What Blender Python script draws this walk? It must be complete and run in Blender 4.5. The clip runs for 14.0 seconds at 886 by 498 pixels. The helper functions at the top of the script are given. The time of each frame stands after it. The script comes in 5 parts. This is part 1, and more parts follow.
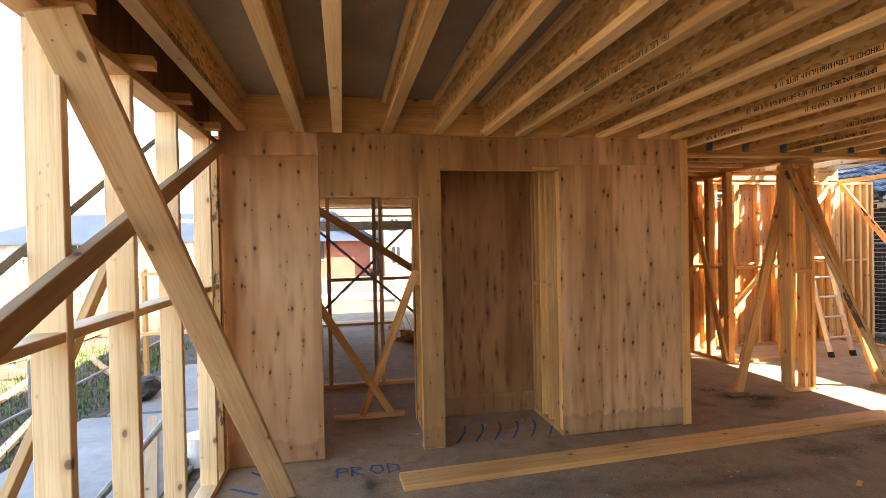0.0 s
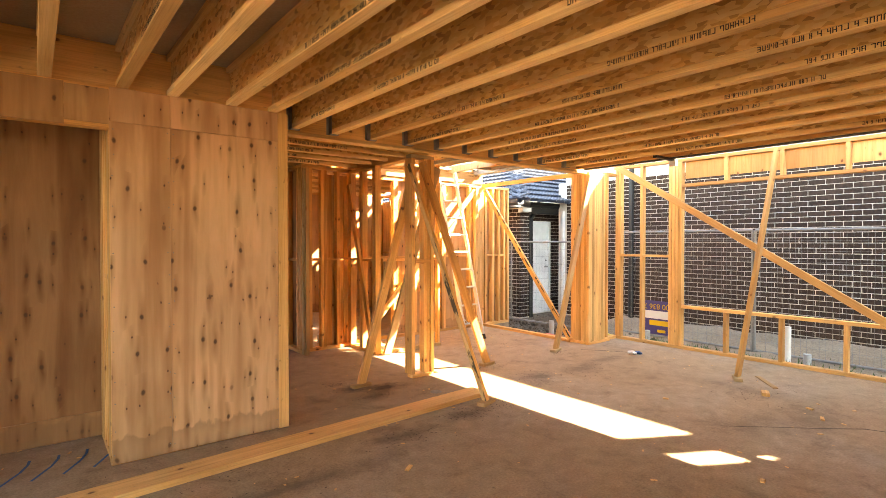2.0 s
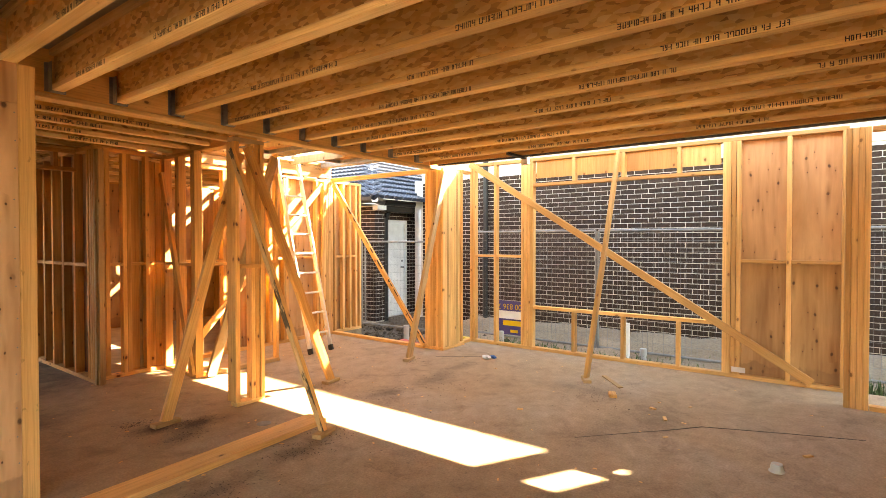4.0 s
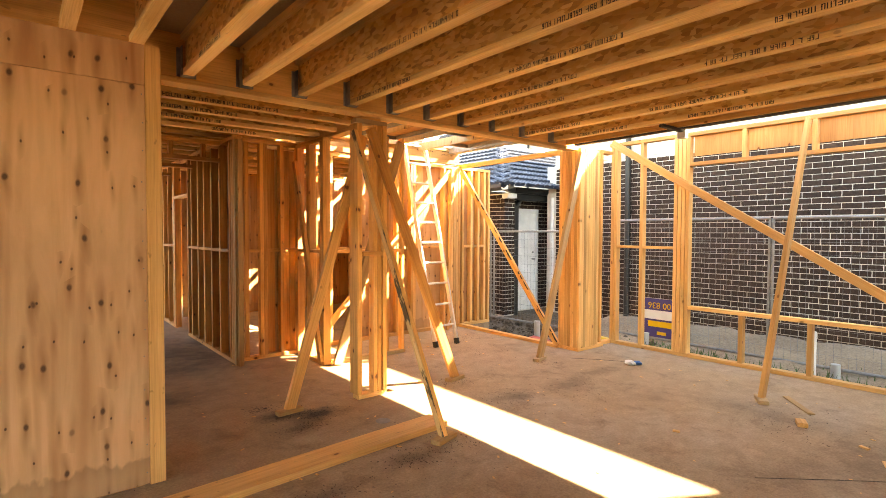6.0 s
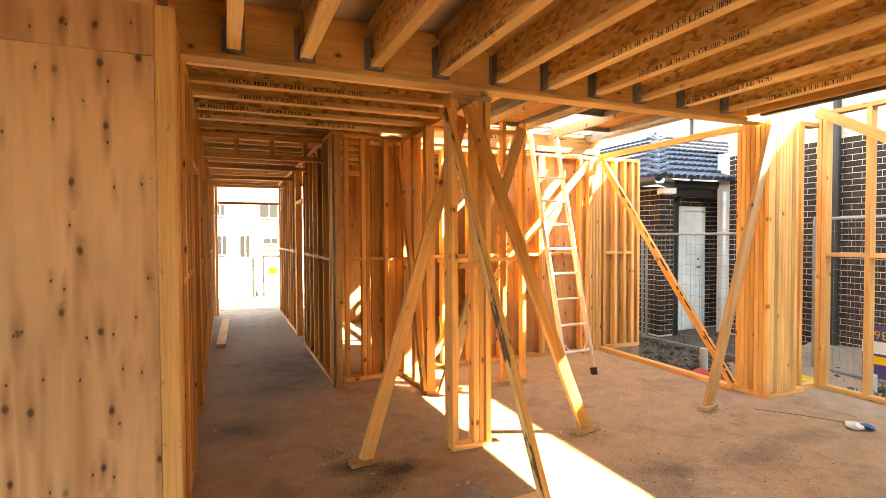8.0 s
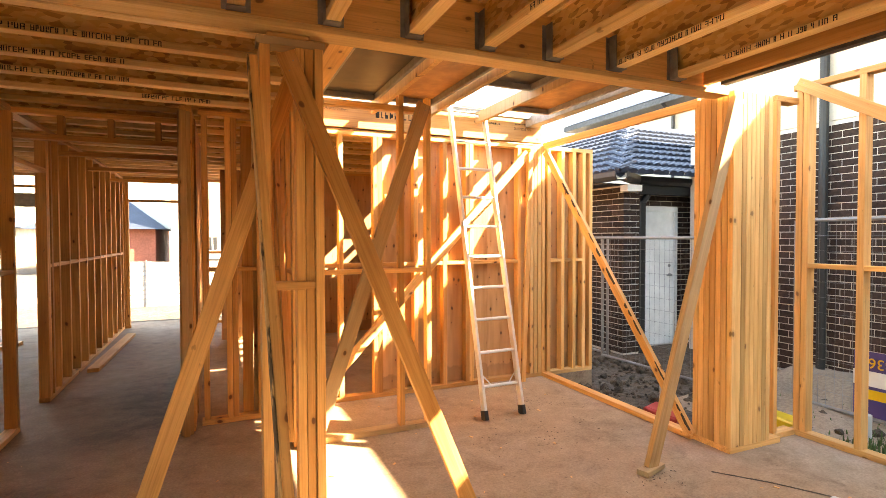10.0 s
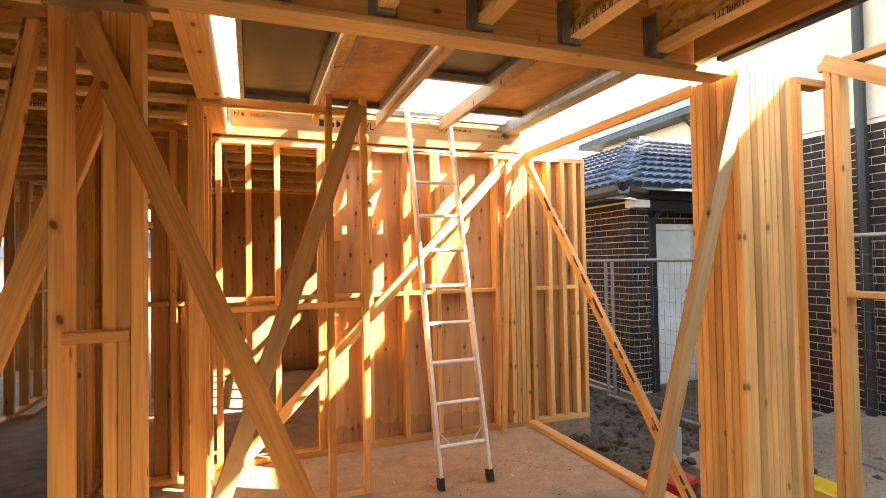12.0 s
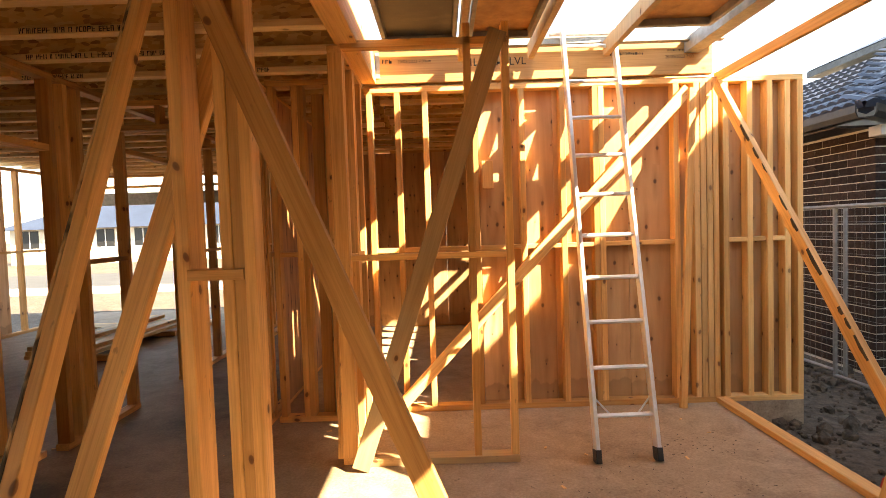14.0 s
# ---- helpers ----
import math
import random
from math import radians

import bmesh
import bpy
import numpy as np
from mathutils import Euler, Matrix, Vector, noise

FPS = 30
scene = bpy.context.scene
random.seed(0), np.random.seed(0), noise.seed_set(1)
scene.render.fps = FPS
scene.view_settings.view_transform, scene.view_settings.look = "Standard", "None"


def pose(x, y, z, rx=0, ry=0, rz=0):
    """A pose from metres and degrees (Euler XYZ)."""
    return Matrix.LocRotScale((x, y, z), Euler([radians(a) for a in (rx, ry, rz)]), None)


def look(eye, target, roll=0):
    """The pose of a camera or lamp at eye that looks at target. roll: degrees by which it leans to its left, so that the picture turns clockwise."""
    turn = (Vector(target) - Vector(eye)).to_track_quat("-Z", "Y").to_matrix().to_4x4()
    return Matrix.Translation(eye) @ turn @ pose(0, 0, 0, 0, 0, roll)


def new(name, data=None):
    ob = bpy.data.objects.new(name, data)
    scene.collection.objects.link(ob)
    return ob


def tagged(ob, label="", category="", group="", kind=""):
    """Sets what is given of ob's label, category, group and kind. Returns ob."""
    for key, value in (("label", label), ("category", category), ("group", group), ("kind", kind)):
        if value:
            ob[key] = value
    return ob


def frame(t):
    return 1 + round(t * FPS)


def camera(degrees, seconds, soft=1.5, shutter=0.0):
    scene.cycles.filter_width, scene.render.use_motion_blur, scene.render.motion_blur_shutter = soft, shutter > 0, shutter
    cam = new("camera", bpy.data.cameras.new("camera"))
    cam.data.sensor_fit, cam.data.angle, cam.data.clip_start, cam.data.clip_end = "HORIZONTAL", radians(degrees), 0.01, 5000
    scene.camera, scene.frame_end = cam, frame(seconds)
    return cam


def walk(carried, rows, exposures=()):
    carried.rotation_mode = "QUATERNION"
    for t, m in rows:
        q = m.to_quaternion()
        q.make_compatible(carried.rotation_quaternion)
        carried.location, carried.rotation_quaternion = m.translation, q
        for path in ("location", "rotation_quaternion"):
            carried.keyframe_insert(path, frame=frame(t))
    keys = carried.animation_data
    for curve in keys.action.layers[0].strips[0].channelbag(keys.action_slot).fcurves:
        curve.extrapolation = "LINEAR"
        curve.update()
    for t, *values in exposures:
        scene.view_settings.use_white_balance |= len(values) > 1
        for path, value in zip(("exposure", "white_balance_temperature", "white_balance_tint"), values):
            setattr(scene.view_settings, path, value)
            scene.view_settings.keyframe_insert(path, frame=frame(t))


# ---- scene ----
cam = camera(81.4, 14.0, soft=0.8)
PATH = [
    (0, (1.921, 1.659, 1.729), (2.303, 3.622, 1.707), -1.2),
    (0.5, (2.256, 1.800, 1.761), (2.837, 3.713, 1.741), -0.4),
    (1, (2.647, 1.849, 1.707), (3.442, 3.684, 1.673), 0.5),
    (1.5, (3.016, 1.765, 1.704), (4.038, 3.484, 1.688), 0.6),
    (2, (3.383, 1.687, 1.572), (4.629, 3.252, 1.542), -0.0),
    (2.5, (3.607, 1.715, 1.579), (5.023, 3.127, 1.568), -0.1),
    (3, (3.975, 1.697, 1.595), (5.542, 2.938, 1.560), -0.2),
    (3.2, (3.970, 1.747, 1.578), (5.588, 2.923, 1.542), 0.0),
    (5.3, (4.203, 2.314, 1.613), (5.751, 3.581, 1.609), -0.1),
    (5.5, (4.257, 2.311, 1.610), (5.736, 3.657, 1.609), -0.1),
    (6, (4.401, 2.404, 1.539), (5.669, 3.949, 1.474), 0.2),
    (6.5, (4.614, 2.574, 1.545), (5.697, 4.255, 1.507), 0.0),
    (7, (4.809, 2.757, 1.554), (5.732, 4.531, 1.531), -0.3),
    (7.5, (5.025, 2.959, 1.549), (5.854, 4.779, 1.544), -0.3),
    (8, (5.279, 3.154, 1.559), (6.057, 4.995, 1.506), -0.3),
    (8.5, (5.601, 3.357, 1.596), (6.415, 5.184, 1.559), 0.2),
    (8.7, (5.715, 3.405, 1.606), (6.542, 5.225, 1.555), 0.3),
    (10.8, (7.000, 4.113, 1.569), (7.729, 5.975, 1.536), -0.8),
    (11, (7.073, 4.162, 1.568), (7.772, 6.036, 1.545), -0.8),
    (11.5, (7.283, 4.253, 1.570), (7.950, 6.139, 1.566), -0.8),
    (12, (7.434, 4.335, 1.590), (8.134, 6.209, 1.637), -1.0),
    (12.5, (7.583, 4.460, 1.644), (8.296, 6.327, 1.714), -1.1),
    (13, (7.697, 4.549, 1.534), (8.326, 6.447, 1.530), -1.1),
    (13.5, (7.775, 4.617, 1.495), (8.190, 6.573, 1.442), -1.6),
    (14, (7.751, 4.616, 1.488), (7.749, 6.614, 1.402), -1.9),
]
walk(cam, [(t, look(eye, target, roll)) for t, eye, target, roll in PATH], exposures=((0, 3.42, 7400, 10), (0.5, 3.82, 7900, 10), (1.0, 4.1, 8000, 10), (1.5, 4.2, 9100, 10), (2, 4.25, 9600, 10), (3, 4.19, 10100, 10), (7, 4.08, 10400, 10), (8.5, 4.12, 10000, 10), (11, 3.56, 8800, 10), (12.5, 3.3, 8800, 10), (14, 3.12, 8800, 10)))

# ---- world and sun ----
SUN = Vector((1.06, -0.60, 1.0)).normalized()
world = bpy.data.worlds.new("sky")
scene.world = world
world.use_nodes = True
wn = world.node_tree.nodes
sky = wn.new("ShaderNodeTexSky")
sky.sky_type = "NISHITA"
sky.sun_disc = False
sky.sun_elevation = math.asin(SUN.z)
sky.sun_rotation = math.atan2(SUN.x, SUN.y)
sky.air_density, sky.dust_density = 1.0, 0.5
wn["Background"].inputs["Strength"].default_value = 0.115
world.node_tree.links.new(sky.outputs[0], wn["Background"].inputs["Color"])
sun_data = bpy.data.lights.new("sun", "SUN")
sun_data.energy, sun_data.angle, sun_data.color = 5.0, radians(0.5), (1.0, 0.93, 0.82)
sun = new("sun", sun_data)
sun.matrix_world = look(SUN * 40, (0, 0, 0))


# ---- materials ----
def material(name, rough=0.7, metal=0.0):
    m = bpy.data.materials.new(name)
    m.use_nodes = True
    b = m.node_tree.nodes["Principled BSDF"]
    b.inputs["Roughness"].default_value = rough
    b.inputs["Metallic"].default_value = metal
    return m, m.node_tree, b


def node(tree, kind, **values):
    n = tree.nodes.new(kind)
    for key, value in values.items():
        n.inputs[key.replace("_", " ")].default_value = value
    return n


def ramp(tree, source, stops):
    n = tree.nodes.new("ShaderNodeValToRGB")
    el = n.color_ramp.elements
    while len(el) < len(stops):
        el.new(0.5)
    for e, (p, c) in zip(el, stops):
        e.position, e.color = p, (*c, 1) if len(c) == 3 else c
    tree.links.new(source, n.inputs[0])
    return n.outputs[0]


def mix(tree, kind, fac, a, b):
    n = tree.nodes.new("ShaderNodeMixRGB")
    n.blend_type = kind
    for sock, v in zip(n.inputs, (fac, a, b)):
        if isinstance(v, (int, float)):
            sock.default_value = v
        elif isinstance(v, tuple):
            sock.default_value = (*v, 1)
        else:
            tree.links.new(v, sock)
    return n.outputs[0]


def coords(tree, scale=(1, 1, 1), shift=True):
    """Object coordinates, stretched, and moved by a chance of each object."""
    tc = tree.nodes.new("ShaderNodeTexCoord")
    mp = tree.nodes.new("ShaderNodeMapping")
    mp.inputs["Scale"].default_value = scale
    tree.links.new(tc.outputs["Object"], mp.inputs["Vector"])
    info = tree.nodes.new("ShaderNodeObjectInfo")
    if shift:
        mul = tree.nodes.new("ShaderNodeVectorMath")
        mul.operation = "SCALE"
        mul.inputs[0].default_value = (7, 13, 31)
        tree.links.new(info.outputs["Random"], mul.inputs["Scale"])
        tree.links.new(mul.outputs[0], mp.inputs["Location"])
    return mp.outputs[0], info.outputs["Random"]


def flat(tree, across=1.0, along=1.0, warp=0.0):
    """Two-dimensional coordinates on a board or sheet: across it, and along local z."""
    v, chance = coords(tree)
    if warp:
        n = node(tree, "ShaderNodeTexNoise", Scale=5.0, Detail=2.0)
        tree.links.new(v, n.inputs["Vector"])
        v = mix(tree, "ADD", warp, v, n.outputs["Color"])
    sep = tree.nodes.new("ShaderNodeSeparateXYZ")
    tree.links.new(v, sep.inputs[0])
    add = tree.nodes.new("ShaderNodeMath")
    tree.links.new(sep.outputs[0], add.inputs[0])
    tree.links.new(sep.outputs[1], add.inputs[1])
    com = tree.nodes.new("ShaderNodeCombineXYZ")
    for value, source, slot in ((across, add.outputs[0], 0), (along, sep.outputs[2], 1)):
        m = tree.nodes.new("ShaderNodeMath")
        m.operation = "MULTIPLY"
        m.inputs[1].default_value = value
        tree.links.new(source, m.inputs[0])
        tree.links.new(m.outputs[0], com.inputs[slot])
    return com.outputs[0]


def bump(tree, bsdf, height, strength=0.3, distance=0.01):
    n = node(tree, "ShaderNodeBump", Strength=strength, Distance=distance)
    tree.links.new(height, n.inputs["Height"])
    tree.links.new(n.outputs[0], bsdf.inputs["Normal"])


def wood(name, light, dark, knots=1.0, rough=0.62, grain=26.0, grey=0.0, mould=0.0):
    """Sawn timber whose grain runs along local z."""
    m, t, b = material(name, rough)
    v, chance = coords(t, (1, 1, 0.05))
    n1 = node(t, "ShaderNodeTexNoise", Scale=grain, Detail=5.0, Roughness=0.6, Distortion=0.6)
    t.links.new(v, n1.inputs["Vector"])
    v2, _ = coords(t, (1, 1, 0.5))
    n2 = node(t, "ShaderNodeTexNoise", Scale=2.2, Detail=2.0)
    t.links.new(v2, n2.inputs["Vector"])
    col = ramp(t, n1.outputs[0], ((0.3, dark), (0.62, light)))
    v9, _ = coords(t, (1, 1, 0.018))
    n9 = node(t, "ShaderNodeTexNoise", Scale=120.0, Detail=3.0, Roughness=0.7)
    t.links.new(v9, n9.inputs["Vector"])
    col = mix(t, "MULTIPLY", 1.0, col, ramp(t, n9.outputs[0], ((0.32, (0.86, 0.8, 0.73)), (0.55, (1.03, 1.02, 1.02)))))
    tone = ramp(t, n2.outputs[0], ((0.28, (0.78, 0.71, 0.63)), (0.68, (1.1, 1.07, 1.03))))
    col = mix(t, "MULTIPLY", 1.0, col, tone)
    each = ramp(t, chance, ((0.0, (0.66, 0.58, 0.48)), (0.5, (1.0, 0.97, 0.93)), (1.0, (1.14, 1.14, 1.12))))
    col = mix(t, "MULTIPLY", 1.0, col, each)
    if grey:
        n4 = node(t, "ShaderNodeTexNoise", Scale=1.4, Detail=3.0)
        t.links.new(v2, n4.inputs["Vector"])
        col = mix(t, "MIX", ramp(t, n4.outputs[0], ((0.35, (0, 0, 0)), (0.65, (grey, grey, grey)))), col, (0.40, 0.33, 0.22))
    if mould:
        v5, _ = coords(t, (1, 1, 0.35))
        n5 = node(t, "ShaderNodeTexNoise", Scale=9.0, Detail=4.0, Roughness=0.6)
        t.links.new(v5, n5.inputs["Vector"])
        col = mix(t, "MIX", ramp(t, n5.outputs[0], ((0.53, (0, 0, 0)), (0.575, (mould,) * 3))), col, (0.035, 0.028, 0.02))
    vo = node(t, "ShaderNodeTexVoronoi", Scale=3.6)
    vo.voronoi_dimensions = "2D"
    t.links.new(flat(t, 1.0, 0.6, 0.04), vo.inputs["Vector"])
    some = ramp(t, vo.outputs["Color"], ((0.42, (0, 0, 0)), (0.46, (1, 1, 1))))
    kn = ramp(t, vo.outputs["Distance"], ((0.0, (knots,) * 3), (0.034, (knots * 0.85,) * 3), (0.046, (0, 0, 0))))
    ring = ramp(t, vo.outputs["Distance"], ((0.04, (0.6 * knots,) * 3), (0.1, (0, 0, 0))))
    ring = mix(t, "MULTIPLY", 1.0, ring, some)
    kn = mix(t, "MULTIPLY", 1.0, kn, some)
    col = mix(t, "MIX", ring, col, (dark[0] * 0.72, dark[1] * 0.58, dark[2] * 0.45))
    col = mix(t, "MIX", kn, col, (dark[0] * 0.22, dark[1] * 0.14, dark[2] * 0.11))
    # small dents, nail rust and handling marks
    n6 = node(t, "ShaderNodeTexNoise", Scale=34.0, Detail=2.0)
    v6, _ = coords(t, (1, 1, 0.45))
    t.links.new(v6, n6.inputs["Vector"])
    col = mix(t, "MIX", ramp(t, n6.outputs[0], ((0.70, (0, 0, 0)), (0.76, (0.45,) * 3))), col, (dark[0] * 0.4, dark[1] * 0.32, dark[2] * 0.26))
    t.links.new(col, b.inputs["Base Color"])
    bump(t, b, n1.outputs[0], 0.25, 0.002)
    return m


PINE = wood("pine", (0.82, 0.495, 0.205), (0.63, 0.34, 0.12))
PINE_PALE = wood("pine_pale", (0.86, 0.57, 0.26), (0.73, 0.43, 0.17), 0.8)
PINE_GREY = wood("pine_weathered", (0.6, 0.40, 0.2), (0.42, 0.26, 0.11), 1.0, 0.75, 26, 0.55)
PINE_MOULD = wood("pine_mouldy", (0.72, 0.5, 0.27), (0.52, 0.34, 0.16), 0.8, 0.75, 26, 0.1, 0.9)
FLANGE = wood("joist_flange", (0.92, 0.71, 0.4), (0.85, 0.6, 0.29), 0.6)
# Lighter copy of the pine: skylight on the outer studs put into the colour.
PINE_WHITE = wood("pine_sky_pale", (0.9, 0.69, 0.44), (0.8, 0.56, 0.31), 0.9)
LVL = wood("laminated_beam", (0.82, 0.52, 0.23), (0.68, 0.39, 0.15), 0.9)


def plywood(name, light, dark, smear=1.0):
    m, t, b = material(name, 0.6)
    v, chance = coords(t, (1, 1, 0.12))
    n1 = node(t, "ShaderNodeTexNoise", Scale=7.0, Detail=6.0, Roughness=0.65, Distortion=0.5)
    t.links.new(v, n1.inputs["Vector"])
    v2, _ = coords(t, (1, 1, 0.6))
    n2 = node(t, "ShaderNodeTexNoise", Scale=1.6, Detail=3.0)
    t.links.new(v2, n2.inputs["Vector"])
    col = ramp(t, n1.outputs[0], ((0.28, dark), (0.65, light)))
    col = mix(t, "MULTIPLY", 1.0, col, ramp(t, n2.outputs[0], ((0.3, (0.72, 0.64, 0.56)), (0.66, (1.06, 1.04, 1.02)))))
    v7, _ = coords(t, (1, 1, 0.06))
    n7 = node(t, "ShaderNodeTexNoise", Scale=4.5, Detail=3.0, Roughness=0.7, Distortion=0.3)
    t.links.new(v7, n7.inputs["Vector"])
    col = mix(t, "MULTIPLY", 1.0, col, ramp(t, n7.outputs[0], ((0.34, (0.74, 0.64, 0.55)), (0.5, (1.0, 1.0, 1.0)), (0.7, (1.05, 1.03, 1.02)))))
    each = ramp(t, chance, ((0.0, (0.84, 0.78, 0.7)), (1.0, (1.08, 1.06, 1.04))))
    col = mix(t, "MULTIPLY", 1.0, col, each)
    # dark knots with a smeared halo, and a water mark low on the sheet
    for scale, along, size, rare in ((4.8, 0.66, 1.15, 0.05), (7.5, 0.6, 0.75, 0.16)):
        vo = node(t, "ShaderNodeTexVoronoi", Scale=scale, Randomness=0.9)
        vo.voronoi_dimensions = "2D"
        uv = flat(t, 1.0, along, 0.03)
        t.links.new(uv, vo.inputs["Vector"])
        off = t.nodes.new("ShaderNodeVectorMath")
        off.operation = "SUBTRACT"
        t.links.new(uv, off.inputs[0])
        t.links.new(vo.outputs["Position"], off.inputs[1])
        squash = t.nodes.new("ShaderNodeVectorMath")
        squash.operation = "MULTIPLY"
        squash.inputs[1].default_value = (1.7, 0.26 / along, 0.0)
        t.links.new(off.outputs[0], squash.inputs[0])
        length = t.nodes.new("ShaderNodeVectorMath")
        length.operation = "LENGTH"
        t.links.new(squash.outputs[0], length.inputs[0])
        halo = ramp(t, length.outputs["Value"], ((0.004 * size, (0.75 * size * smear,) * 3), (0.018 * size, (0.4 * size * smear,) * 3), (0.045 * size, (0, 0, 0))))
        gate = ramp(t, vo.outputs["Color"], ((0.32 + rare, (0, 0, 0)), (0.38 + rare, (1, 1, 1))))
        halo = mix(t, "MULTIPLY", 1.0, halo, gate)
        col = mix(t, "MIX", halo, col, (dark[0] * 0.6, dark[1] * 0.46, dark[2] * 0.34))
        core = ramp(t, vo.outputs["Distance"], ((0.03 * size, (0.95,) * 3), (0.068 * size, (0, 0, 0))))
        core = mix(t, "MULTIPLY", 1.0, core, gate)
        col = mix(t, "MIX", core, col, (0.1, 0.042, 0.017))
    # a tide mark low on the sheet, and veneer joints
    tc = t.nodes.new("ShaderNodeNewGeometry")
    sp = t.nodes.new("ShaderNodeSeparateXYZ")
    t.links.new(tc.outputs["Position"], sp.inputs[0])
    wob = node(t, "ShaderNodeTexNoise", Scale=9.0, Detail=3.0)
    t.links.new(v2, wob.inputs["Vector"])
    ad = t.nodes.new("ShaderNodeMath")
    ad.operation = "MULTIPLY_ADD"
    ad.inputs[1].default_value = 0.22
    t.links.new(wob.outputs[0], ad.inputs[0])
    t.links.new(sp.outputs[2], ad.inputs[2])
    tide = ramp(t, ad.outputs[0], ((0.2, (0.35,) * 3), (0.275, (0.5,) * 3), (0.295, (0.0,) * 3)))
    col = mix(t, "MIX", tide, col, (0.27, 0.15, 0.07))
    t.links.new(col, b.inputs["Base Color"])
    bump(t, b, n1.outputs[0], 0.2, 0.002)
    return m


PLY = plywood("bracing_plywood", (0.81, 0.535, 0.33), (0.65, 0.395, 0.215))
PLY_WARM = plywood("aged_plywood", (0.72, 0.45, 0.245), (0.54, 0.315, 0.15), 0.8)
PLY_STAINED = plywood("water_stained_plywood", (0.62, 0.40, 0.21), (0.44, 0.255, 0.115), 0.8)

# Darker plywood: stain, plus the niche's and rim's shade put into the colour.
PLY_DARK = plywood("shaded_stained_plywood", (0.52, 0.30, 0.15), (0.36, 0.185, 0.08), 1.45)


def speckled(name, base, other, scale, rough=0.8, metal=0.0, stains=None, world_scale=1.0, bumpy=0.3, depth=0.004, stretch=(1, 1, 1)):
    m, t, b = material(name, rough, metal)
    v, _ = coords(t, stretch, False)
    n1 = node(t, "ShaderNodeTexNoise", Scale=scale, Detail=6.0, Roughness=0.65)
    n2 = node(t, "ShaderNodeTexNoise", Scale=world_scale, Detail=4.0, Roughness=0.6, Distortion=0.5)
    for n in (n1, n2):
        t.links.new(v, n.inputs["Vector"])
    col = ramp(t, n1.outputs[0], ((0.35, other), (0.65, base)))
    col = mix(t, "MULTIPLY", 1.0, col, ramp(t, n2.outputs[0], ((0.3, (0.72, 0.7, 0.68)), (0.7, (1.08, 1.06, 1.04)))))
    if stains:
        n3 = node(t, "ShaderNodeTexNoise", Scale=2.3, Detail=7.0, Roughness=0.72, Distortion=0.8)
        t.links.new(v, n3.inputs["Vector"])
        col = mix(t, "MIX", ramp(t, n3.outputs[0], ((0.56, (0, 0, 0)), (0.74, (0.75,) * 3))), col, stains)
    t.links.new(col, b.inputs["Base Color"])
    bump(t, b, n1.outputs[0], bumpy, depth)
    return m




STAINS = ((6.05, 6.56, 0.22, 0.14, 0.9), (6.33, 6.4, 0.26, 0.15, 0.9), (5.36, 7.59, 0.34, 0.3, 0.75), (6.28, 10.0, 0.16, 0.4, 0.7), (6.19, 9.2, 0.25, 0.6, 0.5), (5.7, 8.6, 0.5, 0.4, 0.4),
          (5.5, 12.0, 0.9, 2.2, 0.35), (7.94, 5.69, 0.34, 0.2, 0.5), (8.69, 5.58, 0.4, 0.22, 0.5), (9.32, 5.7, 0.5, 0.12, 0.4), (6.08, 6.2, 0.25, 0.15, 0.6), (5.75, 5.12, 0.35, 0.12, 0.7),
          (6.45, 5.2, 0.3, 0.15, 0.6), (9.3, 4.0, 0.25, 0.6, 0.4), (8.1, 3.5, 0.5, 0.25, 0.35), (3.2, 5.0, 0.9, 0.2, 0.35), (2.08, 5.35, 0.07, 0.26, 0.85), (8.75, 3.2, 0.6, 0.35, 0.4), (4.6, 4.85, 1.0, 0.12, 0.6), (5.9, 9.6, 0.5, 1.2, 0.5))


